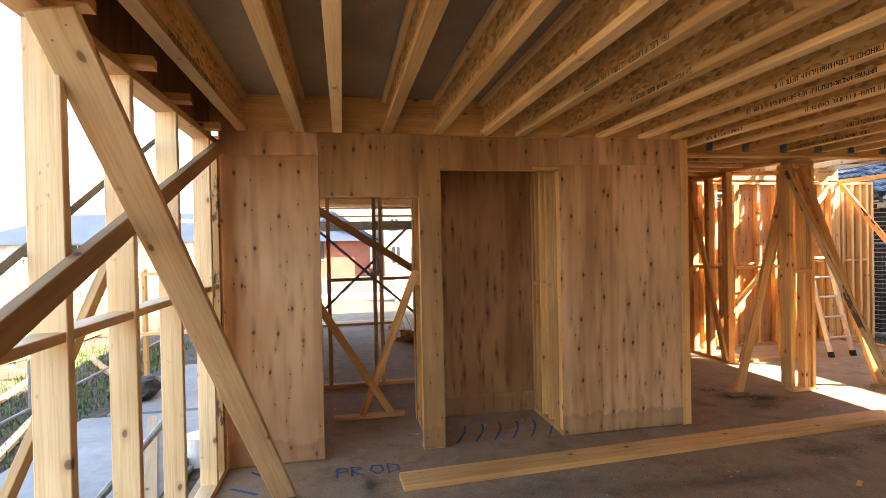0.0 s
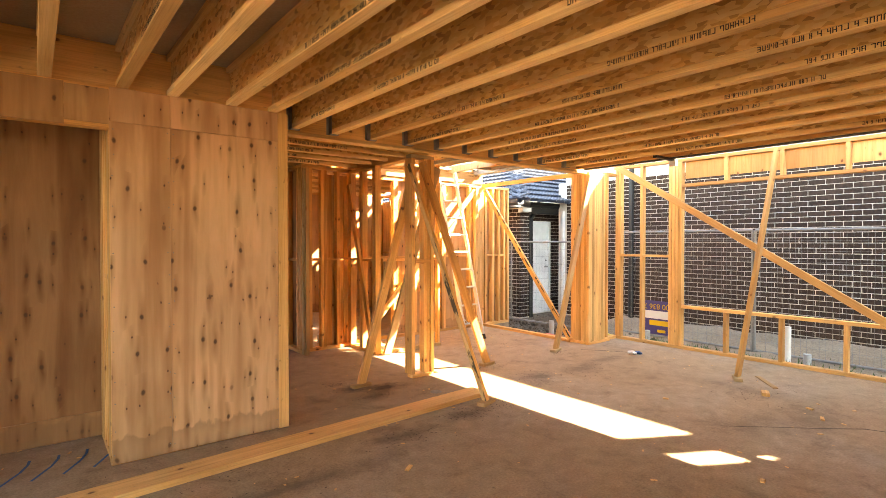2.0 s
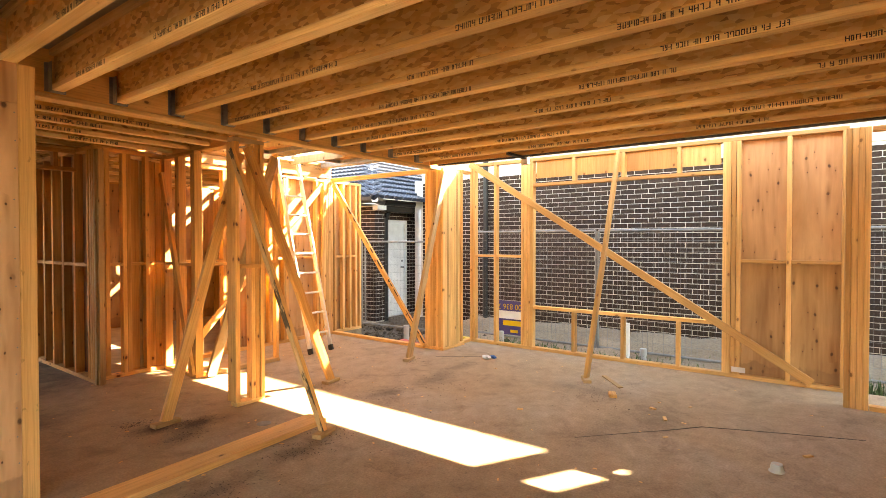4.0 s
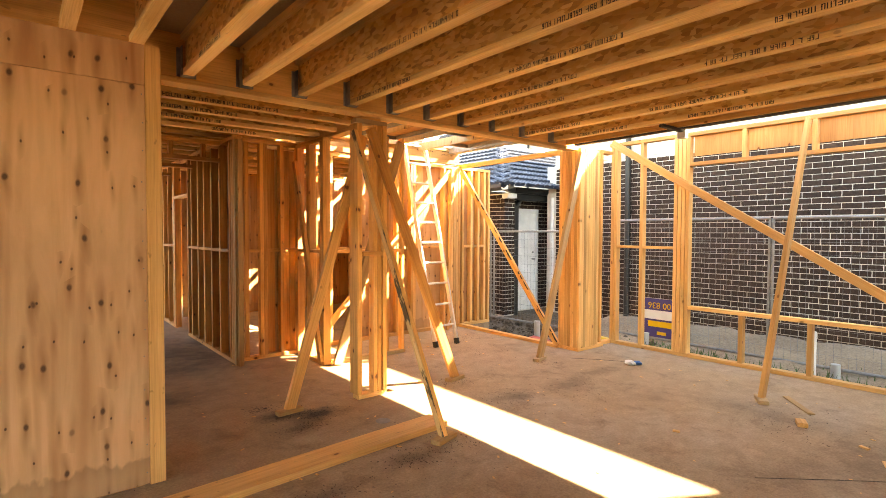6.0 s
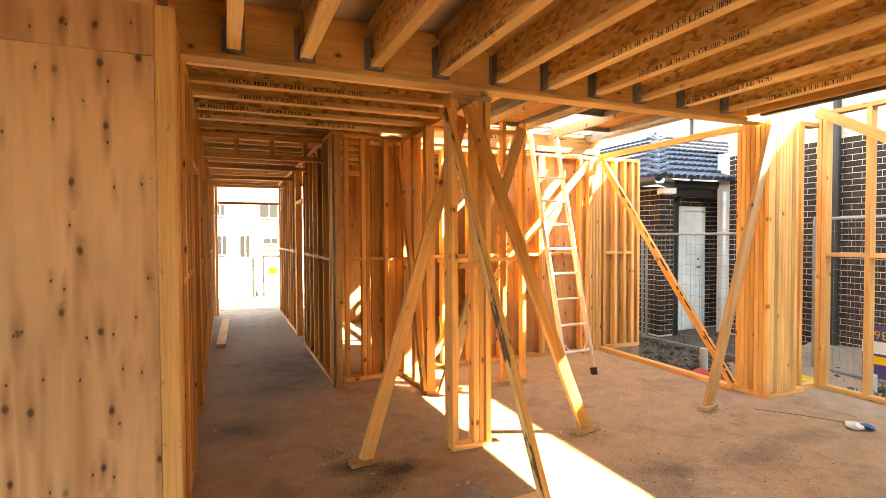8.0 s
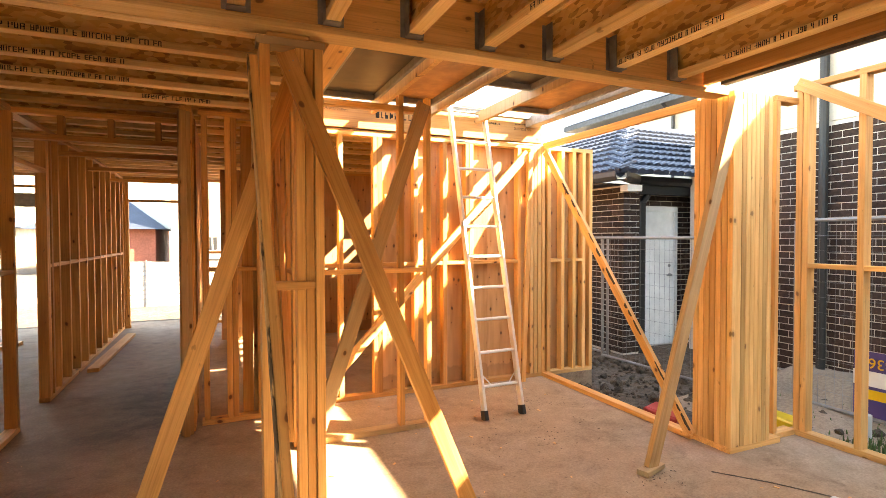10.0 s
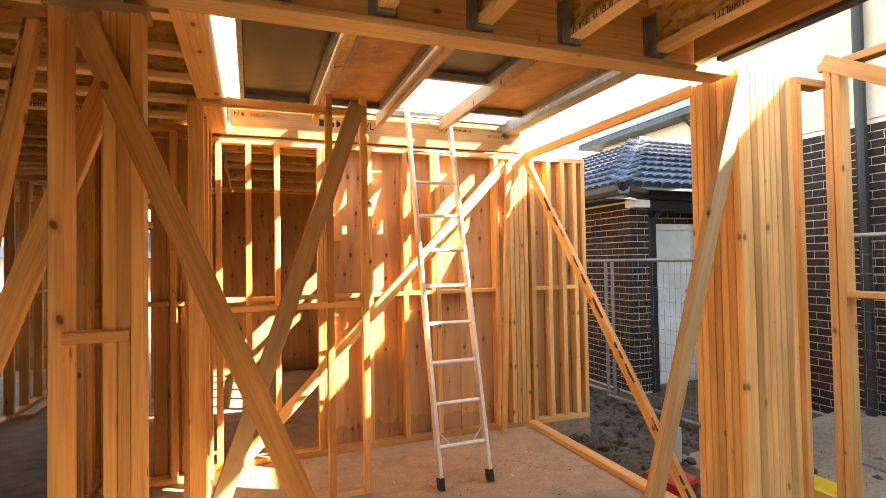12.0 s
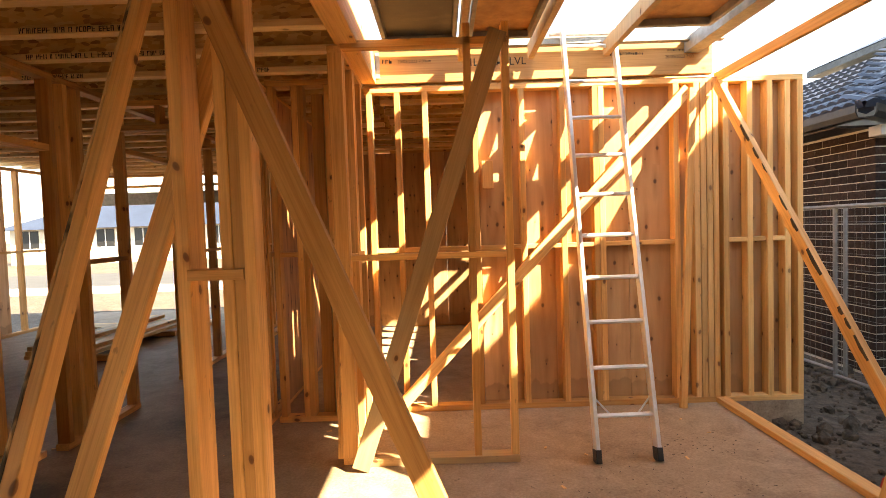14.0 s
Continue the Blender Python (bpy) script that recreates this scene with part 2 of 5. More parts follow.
def slab(name):
    m, t, b = material(name, 0.8)
    v, _ = coords(t, (1, 1, 1), False)

    def cloud(scale, detail, rough=0.6, warp=0.4):
        n = node(t, "ShaderNodeTexNoise", Scale=scale, Detail=detail, Roughness=rough, Distortion=warp)
        t.links.new(v, n.inputs["Vector"])
        return n.outputs[0]
    fine, mid, big, dirt, spots = cloud(60, 5), cloud(7, 6), cloud(0.45, 3), cloud(2.6, 9, 0.75, 0.5), cloud(16, 3, 0.5, 0)
    col = ramp(t, fine, ((0.3, (0.315, 0.21, 0.125)), (0.7, (0.48, 0.34, 0.216))))
    grey = ramp(t, fine, ((0.3, (0.36, 0.335, 0.31)), (0.7, (0.48, 0.45, 0.42))))
    col = mix(t, "MIX", ramp(t, big, ((0.45, (0, 0, 0)), (0.65, (0.28,) * 3))), col, grey)
    col = mix(t, "MULTIPLY", 1.0, col, ramp(t, mid, ((0.3, (0.82, 0.79, 0.75)), (0.7, (1.07, 1.06, 1.05)))))
    col = mix(t, "MIX", ramp(t, dirt, ((0.51, (0, 0, 0)), (0.62, (0.4,) * 3), (0.74, (0.8,) * 3))), col, (0.17, 0.105, 0.06))
    col = mix(t, "MIX", ramp(t, spots, ((0.70, (0, 0, 0)), (0.76, (0.6,) * 3))), col, (0.12, 0.08, 0.05))
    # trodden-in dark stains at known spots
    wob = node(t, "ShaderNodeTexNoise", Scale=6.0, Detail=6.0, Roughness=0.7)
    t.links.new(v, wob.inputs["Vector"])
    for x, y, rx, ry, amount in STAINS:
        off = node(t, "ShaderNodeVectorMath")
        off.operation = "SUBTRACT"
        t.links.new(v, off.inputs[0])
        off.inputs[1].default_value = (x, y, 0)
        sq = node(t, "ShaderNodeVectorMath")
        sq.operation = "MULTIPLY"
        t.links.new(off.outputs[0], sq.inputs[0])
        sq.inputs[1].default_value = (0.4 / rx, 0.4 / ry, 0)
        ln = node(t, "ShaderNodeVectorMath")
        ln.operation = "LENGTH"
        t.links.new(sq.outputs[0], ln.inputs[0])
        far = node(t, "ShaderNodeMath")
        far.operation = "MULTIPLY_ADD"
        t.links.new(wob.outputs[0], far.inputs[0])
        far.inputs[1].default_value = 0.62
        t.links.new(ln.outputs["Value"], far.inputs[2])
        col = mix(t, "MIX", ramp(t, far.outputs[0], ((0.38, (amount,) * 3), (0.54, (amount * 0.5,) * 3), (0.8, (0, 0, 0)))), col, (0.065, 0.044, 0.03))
    t.links.new(col, b.inputs["Base Color"])
    bump(t, b, mid, 0.12, 0.006)
    return m


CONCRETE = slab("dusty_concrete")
CONCRETE_GREY = speckled("grey_concrete", (0.4, 0.38, 0.35), (0.3, 0.28, 0.26), 20.0, 0.85)
BOARD = speckled("particle_board", (0.5, 0.41, 0.31), (0.42, 0.335, 0.245), 60.0, 0.8, 0.0, None, 0.8)


def strands(name):
    m, t, b = material(name, 0.6)
    v, _ = coords(t, (1, 1, 0.4))
    vo = node(t, "ShaderNodeTexVoronoi", Scale=46.0)
    t.links.new(v, vo.inputs["Vector"])
    n1 = node(t, "ShaderNodeTexNoise", Scale=3.0, Detail=4.0)
    t.links.new(v, n1.inputs["Vector"])
    col = ramp(t, vo.outputs["Color"], ((0.1, (0.5, 0.25, 0.08)), (0.4, (0.82, 0.49, 0.17)), (0.9, (0.93, 0.67, 0.31))))
    col = mix(t, "MULTIPLY", 1.0, col, ramp(t, n1.outputs[0], ((0.3, (0.75, 0.7, 0.65)), (0.7, (1.1, 1.08, 1.05)))))
    t.links.new(col, b.inputs["Base Color"])
    bump(t, b, vo.outputs["Distance"], 0.3, 0.002)
    return m


OSB = strands("strand_board")
STEEL = speckled("galvanised_steel", (0.36, 0.36, 0.355), (0.26, 0.26, 0.255), 18.0, 0.6, 0.55)
WIRE = speckled("dull_wire", (0.3, 0.3, 0.3), (0.22, 0.22, 0.22), 18.0, 0.6, 0.5)
DARK_STEEL = speckled("dark_steel", (0.1, 0.1, 0.11), (0.06, 0.06, 0.065), 15.0, 0.5, 0.6)
ALUMINIUM = speckled("aluminium", (0.86, 0.86, 0.87), (0.76, 0.76, 0.77), 22.0, 0.36, 0.5)
BLACK = speckled("black_plastic", (0.02, 0.02, 0.02), (0.012, 0.012, 0.012), 30.0, 0.5)
INK = speckled("black_ink", (0.03, 0.025, 0.02), (0.015, 0.012, 0.01), 40.0, 0.8)
BLUE = speckled("blue_spray_paint", (0.03, 0.11, 0.33), (0.04, 0.13, 0.32), 40.0, 0.7)
WHITE = speckled("white_paint", (0.8, 0.8, 0.78), (0.72, 0.72, 0.7), 8.0, 0.5, bumpy=0.05)
RENDER = speckled("cream_render", (0.74, 0.68, 0.58), (0.68, 0.62, 0.52), 40.0, 0.85, bumpy=0.2)
MORTAR = speckled("mortar", (0.78, 0.74, 0.68), (0.68, 0.64, 0.58), 50.0, 0.9)
FILMED = speckled("dark_film_face", (0.045, 0.04, 0.036), (0.025, 0.022, 0.02), 6.0, 0.45, stains=(0.12, 0.1, 0.08))
FORM_PLY = speckled("stained_form_plywood", (0.52, 0.27, 0.10), (0.38, 0.17, 0.055), 9.0, 0.55, stains=(0.09, 0.035, 0.015), world_scale=3.0)
DIRT = speckled("dirt_ground", (0.155, 0.115, 0.08), (0.05, 0.036, 0.025), 14.0, 0.95, 0.0, (0.24, 0.2, 0.15), 0.5, 1.0, 0.04)
WET = speckled("damp_soil", (0.1, 0.065, 0.04), (0.05, 0.032, 0.02), 20.0, 0.9)
SAND = speckled("dry_sandy_soil", (0.4, 0.31, 0.22), (0.27, 0.2, 0.14), 30.0, 0.95, 0.0, (0.2, 0.15, 0.1), 0.8, 1.0, 0.02)
ASPHALT = speckled("asphalt", (0.06, 0.06, 0.06), (0.04, 0.04, 0.04), 40.0, 0.9)
GRASS = speckled("grass_blades", (0.09, 0.16, 0.03), (0.05, 0.09, 0.02), 5.0, 0.7)
ROOF = speckled("slate_blue_tile", (0.042, 0.056, 0.09), (0.026, 0.034, 0.056), 12.0, 0.42)
PVC = speckled("grey_pvc", (0.5, 0.52, 0.53), (0.44, 0.46, 0.47), 10.0, 0.4, bumpy=0.05)
PALE_BRICK = speckled("pale_brick", (0.34, 0.29, 0.24), (0.25, 0.21, 0.17), 9.0, 0.85)
RED_BRICK = speckled("red_brick", (0.36, 0.12, 0.08), (0.25, 0.08, 0.05), 12.0, 0.85)
YELLOW = speckled("yellow_plastic", (0.8, 0.5, 0.02), (0.7, 0.42, 0.02), 6.0, 0.45)
RED = speckled("red_plastic", (0.6, 0.05, 0.03), (0.5, 0.04, 0.03), 6.0, 0.45)
FIBRE = speckled("fibre_cement", (0.36, 0.37, 0.37), (0.3, 0.31, 0.31), 12.0, 0.8, stains=(0.3, 0.28, 0.25), bumpy=0.05)
PURPLE = speckled("purple_sign", (0.07, 0.05, 0.2), (0.06, 0.04, 0.17), 6.0, 0.5, bumpy=0.02)


def brick_material():
    m, t, b = material("dark_brick", 0.92)
    b.inputs["Specular IOR Level"].default_value = 0.15
    v, chance = coords(t, (1, 1, 1))
    n1 = node(t, "ShaderNodeTexNoise", Scale=28.0, Detail=4.0)
    t.links.new(v, n1.inputs["Vector"])
    geo = t.nodes.new("ShaderNodeNewGeometry")
    col = ramp(t, n1.outputs[0], ((0.3, (0.022, 0.016, 0.014)), (0.7, (0.05, 0.034, 0.028))))
    tone = mix(t, "ADD", 0.5, geo.outputs["Random Per Island"], chance)
    col = mix(t, "MULTIPLY", 1.0, col, ramp(t, tone, ((0.2, (0.75, 0.72, 0.72)), (1.1, (1.5, 1.35, 1.25)))))
    t.links.new(col, b.inputs["Base Color"])
    bump(t, b, n1.outputs[0], 0.4, 0.004)
    return m


BRICK = brick_material()


# ---- mesh helpers ----
def finish(name, bm, mat, parent=None, label="", m=None):
    me = bpy.data.meshes.new(name)
    bm.to_mesh(me)
    bm.free()
    me.materials.append(mat)
    ob = new(name, me)
    if m is not None:
        ob.matrix_basis = m
    if parent is not None:
        ob.parent = parent
    if label:
        ob["label"] = label
    return ob


def part(name, bm, mat, parent, label=""):
    return finish(name, bm, mat, parent, label)


def thing(name, label, category, group="", kind="", at=(0, 0, 0)):
    e = new(name)
    e.empty_display_size = 0.1
    e.location = at
    return tagged(e, label, category, group, kind)


BARS = {}


def bar_mesh(w, d, length, mat, chamfer=0.003):
    """A length of sawn timber with eased edges, along local z, centred across, from 0 up."""
    key = (round(w, 3), round(d, 3), round(length, 2), mat.name)
    if key not in BARS:
        a, b, c = w / 2, d / 2, chamfer
        ring = [(a - c, -b), (a, -b + c), (a, b - c), (a - c, b), (-a + c, b), (-a, b - c), (-a, -b + c), (-a + c, -b)]
        verts = [(x, y, z) for z in (0, length) for x, y in ring]
        faces = [(i, (i + 1) % 8, 8 + (i + 1) % 8, 8 + i) for i in range(8)]
        faces += [tuple(range(7, -1, -1)), tuple(range(8, 16))]
        me = bpy.data.meshes.new("board")
        me.from_pydata(verts, [], faces)
        me.materials.append(mat)
        BARS[key] = me
    return BARS[key]


def board(name, p0, p1, w, d, mat, parent=None, side=(0, 1, 0), label=""):
    """A board from p0 to p1: w across, d along 'side'."""
    p0, p1 = Vector(p0), Vector(p1)
    z = (p1 - p0).normalized()
    y = Vector(side)
    y = (y - z * y.dot(z)).normalized()
    x = y.cross(z)
    m = Matrix((x, y, z)).transposed().to_4x4()
    m.translation = p0
    ob = new(name, bar_mesh(w, d, (p1 - p0).length, mat))
    if parent is not None:
        ob.parent = parent
        m = Matrix.Translation(-parent.location) @ m
    ob.matrix_basis = m
    if label:
        ob["label"] = label
    return ob


def box(bm, x0, y0, z0, x1, y1, z1, bevel=0.0):
    r = bmesh.ops.create_cube(bm, size=1)
    vs = r["verts"]
    bmesh.ops.scale(bm, vec=(x1 - x0, y1 - y0, z1 - z0), verts=vs)
    bmesh.ops.translate(bm, vec=((x0 + x1) / 2, (y0 + y1) / 2, (z0 + z1) / 2), verts=vs)
    if bevel:
        es = list({e for v in vs for e in v.link_edges})
        bmesh.ops.bevel(bm, geom=es, offset=bevel, segments=1, affect="EDGES")
    return vs


def block(name, x0, y0, z0, x1, y1, z1, mat, parent=None, label="", bevel=0.002):
    bm = bmesh.new()
    box(bm, x0, y0, z0, x1, y1, z1, bevel)
    return finish(name, bm, mat, parent, label)


def sheet(name, x0, y0, z0, x1, y1, z1, mat, parent, label=""):
    """A sheet whose own origin lies in its middle, so that its grain differs from its neighbours'."""
    c = Vector(((x0 + x1) / 2, (y0 + y1) / 2, z0))
    bm = bmesh.new()
    box(bm, x0 - c.x, y0 - c.y, 0, x1 - c.x, y1 - c.y, z1 - z0, 0.001)
    ob = finish(name, bm, mat, parent, label)
    ob.location = c - (parent.location if parent else Vector())
    return ob


def tube(bm, p0, p1, r, sides=10):
    p0, p1 = Vector(p0), Vector(p1)
    v = bmesh.ops.create_cone(bm, segments=sides, radius1=r, radius2=r, depth=(p1 - p0).length, cap_ends=True)["verts"]
    q = (p1 - p0).to_track_quat("Z", "Y").to_matrix().to_4x4()
    q.translation = (p0 + p1) / 2
    bmesh.ops.transform(bm, matrix=q, verts=v)
    return v


H = 2.64       # underside of the joists
TOP = 2.94     # top of the joists
ST, SD = 0.045, 0.09   # stud thickness and depth


def stud_wall(name, axis, at, a0, a1, studs, label, top=H, nog=1.31, opening=(), mat=PINE, bottom=True, doubles=(), depth=SD, z0=0.0):
    """A stud frame along 'axis' at 'at' (its middle), from a0 to a1. opening: (from, to, sill, head) gaps."""
    w = thing(name, label, "wall", kind="structure")

    def pt(a, z):
        return (a, at, z) if axis == "x" else (at, a, z)
    across = (0, 1, 0) if axis == "x" else (1, 0, 0)
    gaps = [(o[0], o[1]) for o in opening if o[2] <= 0]
    pieces, start = [], a0
    for g0, g1 in sorted(gaps):
        pieces.append((start, g0))
        start = g1
    pieces.append((start, a1))
    if bottom:
        for s, e in pieces:
            if e - s > 0.05:
                board("bottom_plate", pt(s, z0 + ST / 2), pt(e, z0 + ST / 2), ST, depth, mat, w, across)
    board("top_plate", pt(a0, top - ST / 2), pt(a1, top - ST / 2), ST, depth, mat, w, across)
    inside = sorted(studs)
    for s in inside:
        blocked = [o for o in opening if o[0] < s < o[1]]
        if blocked:
            o = blocked[0]
            if top - o[3] > 0.15:
                board("cripple_stud", pt(s, o[3] + ST), pt(s, top - ST), ST, depth, mat, w, across)
            if o[2] > 0.15:
                board("cripple_stud", pt(s, z0 + ST), pt(s, o[2] - ST), ST, depth, mat, w, across)
        else:
            board("stud", pt(s, z0 + ST), pt(s, top - ST), ST, depth, mat, w, across)
            if s in doubles:
                board("stud", pt(s + ST + 0.002, z0 + ST), pt(s + ST + 0.002, top - ST), ST, depth, mat, w, across)
    for o in opening:
        if top - o[3] > 0.1:
            board("head", pt(o[0], o[3] + ST / 2), pt(o[1], o[3] + ST / 2), ST, depth, mat, w, across)
        if o[2] > 0:
            board("sill", pt(o[0], o[2] - ST / 2), pt(o[1], o[2] - ST / 2), ST, depth, mat, w, across)
    if nog:
        for s, e in zip(inside, inside[1:]):
            s2 = s + (ST if s in doubles else 0)
            if not any(o[0] <= (s + e) / 2 <= o[1] for o in opening) and e - s2 > 0.1:
                board("noggin", pt(s2 + ST / 2, nog), pt(e - ST / 2, nog), ST * 0.8, depth * 0.9, mat, w, across)
    return w


def steps(a, b, pitch):
    n = max(1, round((b - a) / pitch))
    return [a + (b - a) * i / n for i in range(n + 1)]


# ---- ground, slab, floor above ----
bm = bmesh.new()
box(bm, -400, -400, -0.6, 400, 400, -0.2)
tagged(finish("ground", bm, DIRT), "bare brown dirt ground with rubble", "ground", kind="structure")


def prism(name, outline, z0, z1, mat):
    bm = bmesh.new()
    lo = [bm.verts.new((x, y, z0)) for x, y in outline]
    hi = [bm.verts.new((x, y, z1)) for x, y in outline]
    n = len(outline)
    bm.faces.new(hi)
    bm.faces.new(lo[::-1])
    for i in range(n):
        bm.faces.new((lo[i], lo[(i + 1) % n], hi[(i + 1) % n], hi[i]))
    return finish(name, bm, mat)


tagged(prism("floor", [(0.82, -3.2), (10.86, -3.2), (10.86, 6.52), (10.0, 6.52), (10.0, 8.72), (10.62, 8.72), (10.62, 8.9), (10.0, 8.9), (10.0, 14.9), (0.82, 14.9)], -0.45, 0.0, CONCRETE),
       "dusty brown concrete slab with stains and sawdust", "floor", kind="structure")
tagged(block("ceiling", 0.9, -3.0, TOP, 9.72, 6.5, TOP + 0.022, BOARD), "grey-brown particle board flooring seen from below", "ceiling", kind="structure")
tagged(block("ceiling", 0.9, 6.5, TOP, 7.2, 14.6, TOP + 0.022, BOARD), "grey-brown particle board flooring seen from below", "ceiling", kind="structure")
tagged(block("ceiling", 7.2, 8.77, TOP, 9.95, 14.6, TOP + 0.022, BOARD), "grey-brown particle board flooring seen from below", "ceiling", kind="structure")


# ---- joists ----
def joist(p0, p1, group, marks=0, web_mat=OSB):
    """A timber I-joist between two points of its underside."""
    p0, p1 = Vector(p0), Vector(p1)
    j = thing("floor_joist", "timber floor joist with pale flanges and a strand board web", "joist", group)
    d = (p1 - p0).normalized()
    n = Vector((-d.y, d.x, 0))
    up = Vector((0, 0, 1))
    fh, fw, hh = 0.042, 0.075, TOP - p0.z - 0.004
    board("bottom_flange", p0 + up * fh / 2, p1 + up * fh / 2, fh, fw, FLANGE, j, n)
    board("top_flange", p0 + up * (hh - fh / 2), p1 + up * (hh - fh / 2), fh, fw, FLANGE, j, n)
    board("web", p0 + up * hh / 2, p1 + up * hh / 2, hh - 2 * fh + 0.01, 0.011, web_mat, j, n)
    if marks:
        rnd = random.Random(marks)
        bm = bmesh.new()
        length = (p1 - p0).length
        pos = rnd.uniform(0.2, 1.2)
        while pos < length - 0.8:
            run = rnd.uniform(0.45, 1.0)
            q = pos
            while q < pos + run:
                w, hgt, up0 = rnd.choice((0.014, 0.018, 0.021)), 0.03, 0.006
                strokes = [(0, 0, 0.0055, 1.0)] + rnd.sample([(w - 0.0055, 0, 0.0055, 1.0), (0, 0.84, w, 0.16), (0, 0.42, w, 0.16), (0, 0, w, 0.16), (w - 0.0055, 0.45, 0.0055, 0.55)], rnd.choice((1, 2, 3)))
                for sgn in (1, -1):
                    for dx, dz, sw, sh in strokes:
                        c = p0 + d * (q + dx) + up * (up0 + dz * hgt) + n * sgn * (fw / 2 + 0.0012)
                        quad = [c, c + d * sw, c + d * sw + up * hgt * sh, c + up * hgt * sh]
                        bm.faces.new([bm.verts.new(v) for v in quad])
                q += w + rnd.choice((0.004, 0.005, 0.006, 0.022))
            pos += run + rnd.uniform(0.5, 1.4)
        tagged(part("ink_print", bm, INK, j, "black printed lettering, unreadable"), kind="stuff")
    return j


JX_WEST = (1.17, 1.61, 1.9, 2.3, 2.72, 3.13, 3.45, 3.88, 4.2, 4.62, 4.95)
JX_EAST = (5.34, 5.75, 6.19, 6.66, 7.1, 7.53, 7.97, 8.42, 8.9, 9.42)
for i, x in enumerate(JX_WEST):
    joist((x, -2.9, H), (x, 5.93, H), "joists over the front room", 11 + i if i in (0, 6, 7, 9, 10) else 0)
for i, x in enumerate(JX_EAST):
    joist((x, -2.9, H), (x, 6.44, H), "joists over the front room", 31 + i if i not in (1, 7) else 0)
for i, y in enumerate(steps(6.78, 14.3, 0.42)):
    joist((0.95, y, H + 0.01), (7.126, y, H + 0.01), "joists over the hall", 51 + i if i < 5 else 0)
for y in steps(9.1, 14.3, 0.43):
    joist((7.2, y, H + 0.01), (9.9, y, H + 0.01), "joists over the back room")
tagged(board("rim_board", (0.927, 5.955, 2.79), (5.0, 5.955, 2.79), 0.295, 0.04, LVL), "laminated timber rim board above the plywood wall", "rim board", kind="structure")
tagged(board("rim_board", (9.712, -2.9, 2.787), (9.712, 6.44, 2.787), 0.3, 0.045, LVL, None, (1, 0, 0)), "laminated timber board along the edge of the floor above", "rim board", kind="structure")
tagged(block("edge_beam", 9.745, 1.5, H - 0.02, 9.80, 6.35, H + 0.16, DARK_STEEL), "dark steel channel along the edge of the floor above", "steel beam")

# main beam with its joist hangers
beam = thing("timber_beam", "long laminated timber beam carrying the joists on steel hangers", "beam")
board("beam_body", (5.0, 6.4975, 2.779), (9.93, 6.4975, 2.779), 0.314, 0.095, LVL, beam)
board("bottom_strip", (5.0, 6.4925, 2.604), (9.93, 6.4925, 2.604), 0.033, 0.135, FLANGE, beam)
for x in JX_EAST:
    bm = bmesh.new()
    for s in (-1, 1):
        box(bm, x + s * 0.04 - 0.0015, 6.38, H - 0.004, x + s * 0.04 + 0.0015, 6.447, H + 0.2)
        box(bm, x + s * 0.053 - 0.012, 6.444, H - 0.004, x + s * 0.053 + 0.012, 6.4485, H + 0.2)
    box(bm, x - 0.042, 6.38, H - 0.0065, x + 0.042, 6.447, H - 0.0035)
    part("joist_hanger", bm, STEEL, beam, "galvanised steel joist hanger")
trim = thing("trimmer_beam", "laminated timber trimmer beside the open void", "beam")
board("beam_body", (7.1975, 6.56, 2.7785), (7.1975, 8.69, 2.7785), 0.317, 0.135, LVL, trim, (1, 0, 0))
for z in (2.68, 2.8):
    block("steel_strip", 7.1, 6.6, z, 7.1285, 6.75, z + 0.03, STEEL, trim)
lvl = thing("timber_beam", "laminated timber beam with printed marks above the stud wall", "beam")
board("beam_body", (7.2, 8.7325, 2.7525), (9.9, 8.7325, 2.7525), 0.265, 0.065, LVL, lvl)
block("nail_plate", 7.215, 8.694, 2.66, 7.3, 8.698, 2.86, STEEL, lvl, "galvanised nail plate")
bm = bmesh.new()
rnd = random.Random(5)
for x0, x1, z, hgt in ((7.32, 7.4, 2.775, 0.03), (7.98, 8.27, 2.735, 0.06), (9.05, 9.35, 2.78, 0.02), (9.55, 9.8, 2.80, 0.012)):
    x = x0
    while x < x1:
        w = hgt * rnd.uniform(0.35, 0.7)
        box(bm, x, 8.6975, z, x + w * 0.35, 8.699, z + hgt)
        box(bm, x, 8.6975, z + hgt * rnd.choice((0, 0.42, 0.8)), x + w, 8.699, z + hgt * 0.16 + hgt * rnd.choice((0, 0.42, 0.8)) + 0.001)
        x += w + hgt * 0.3
tagged(part("ink_print", bm, INK, lvl, "black printed lettering"), kind="stuff")

# ---- plywood wall facing the start ----
Y0 = 5.91
w1 = stud_wall("wall_north", "x", Y0 + 0.012 + SD / 2, 0.99, 4.96, [1.02, 1.4, 1.72, 2.58, 2.71, 3.83, 4.3, 4.7, 4.93], "stud wall braced with knotty plywood, with a doorway and a niche", opening=((1.745, 2.555, 0, 2.125), (2.74, 3.80, 0, 2.35)))
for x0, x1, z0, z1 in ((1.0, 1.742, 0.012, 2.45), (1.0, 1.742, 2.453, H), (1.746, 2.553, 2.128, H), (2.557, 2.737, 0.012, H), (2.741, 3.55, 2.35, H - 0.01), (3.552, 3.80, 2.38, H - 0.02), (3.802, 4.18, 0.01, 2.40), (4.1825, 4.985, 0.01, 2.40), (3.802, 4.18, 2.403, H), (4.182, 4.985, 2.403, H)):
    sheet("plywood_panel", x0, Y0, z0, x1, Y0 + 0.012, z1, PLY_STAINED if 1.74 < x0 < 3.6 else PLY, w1)
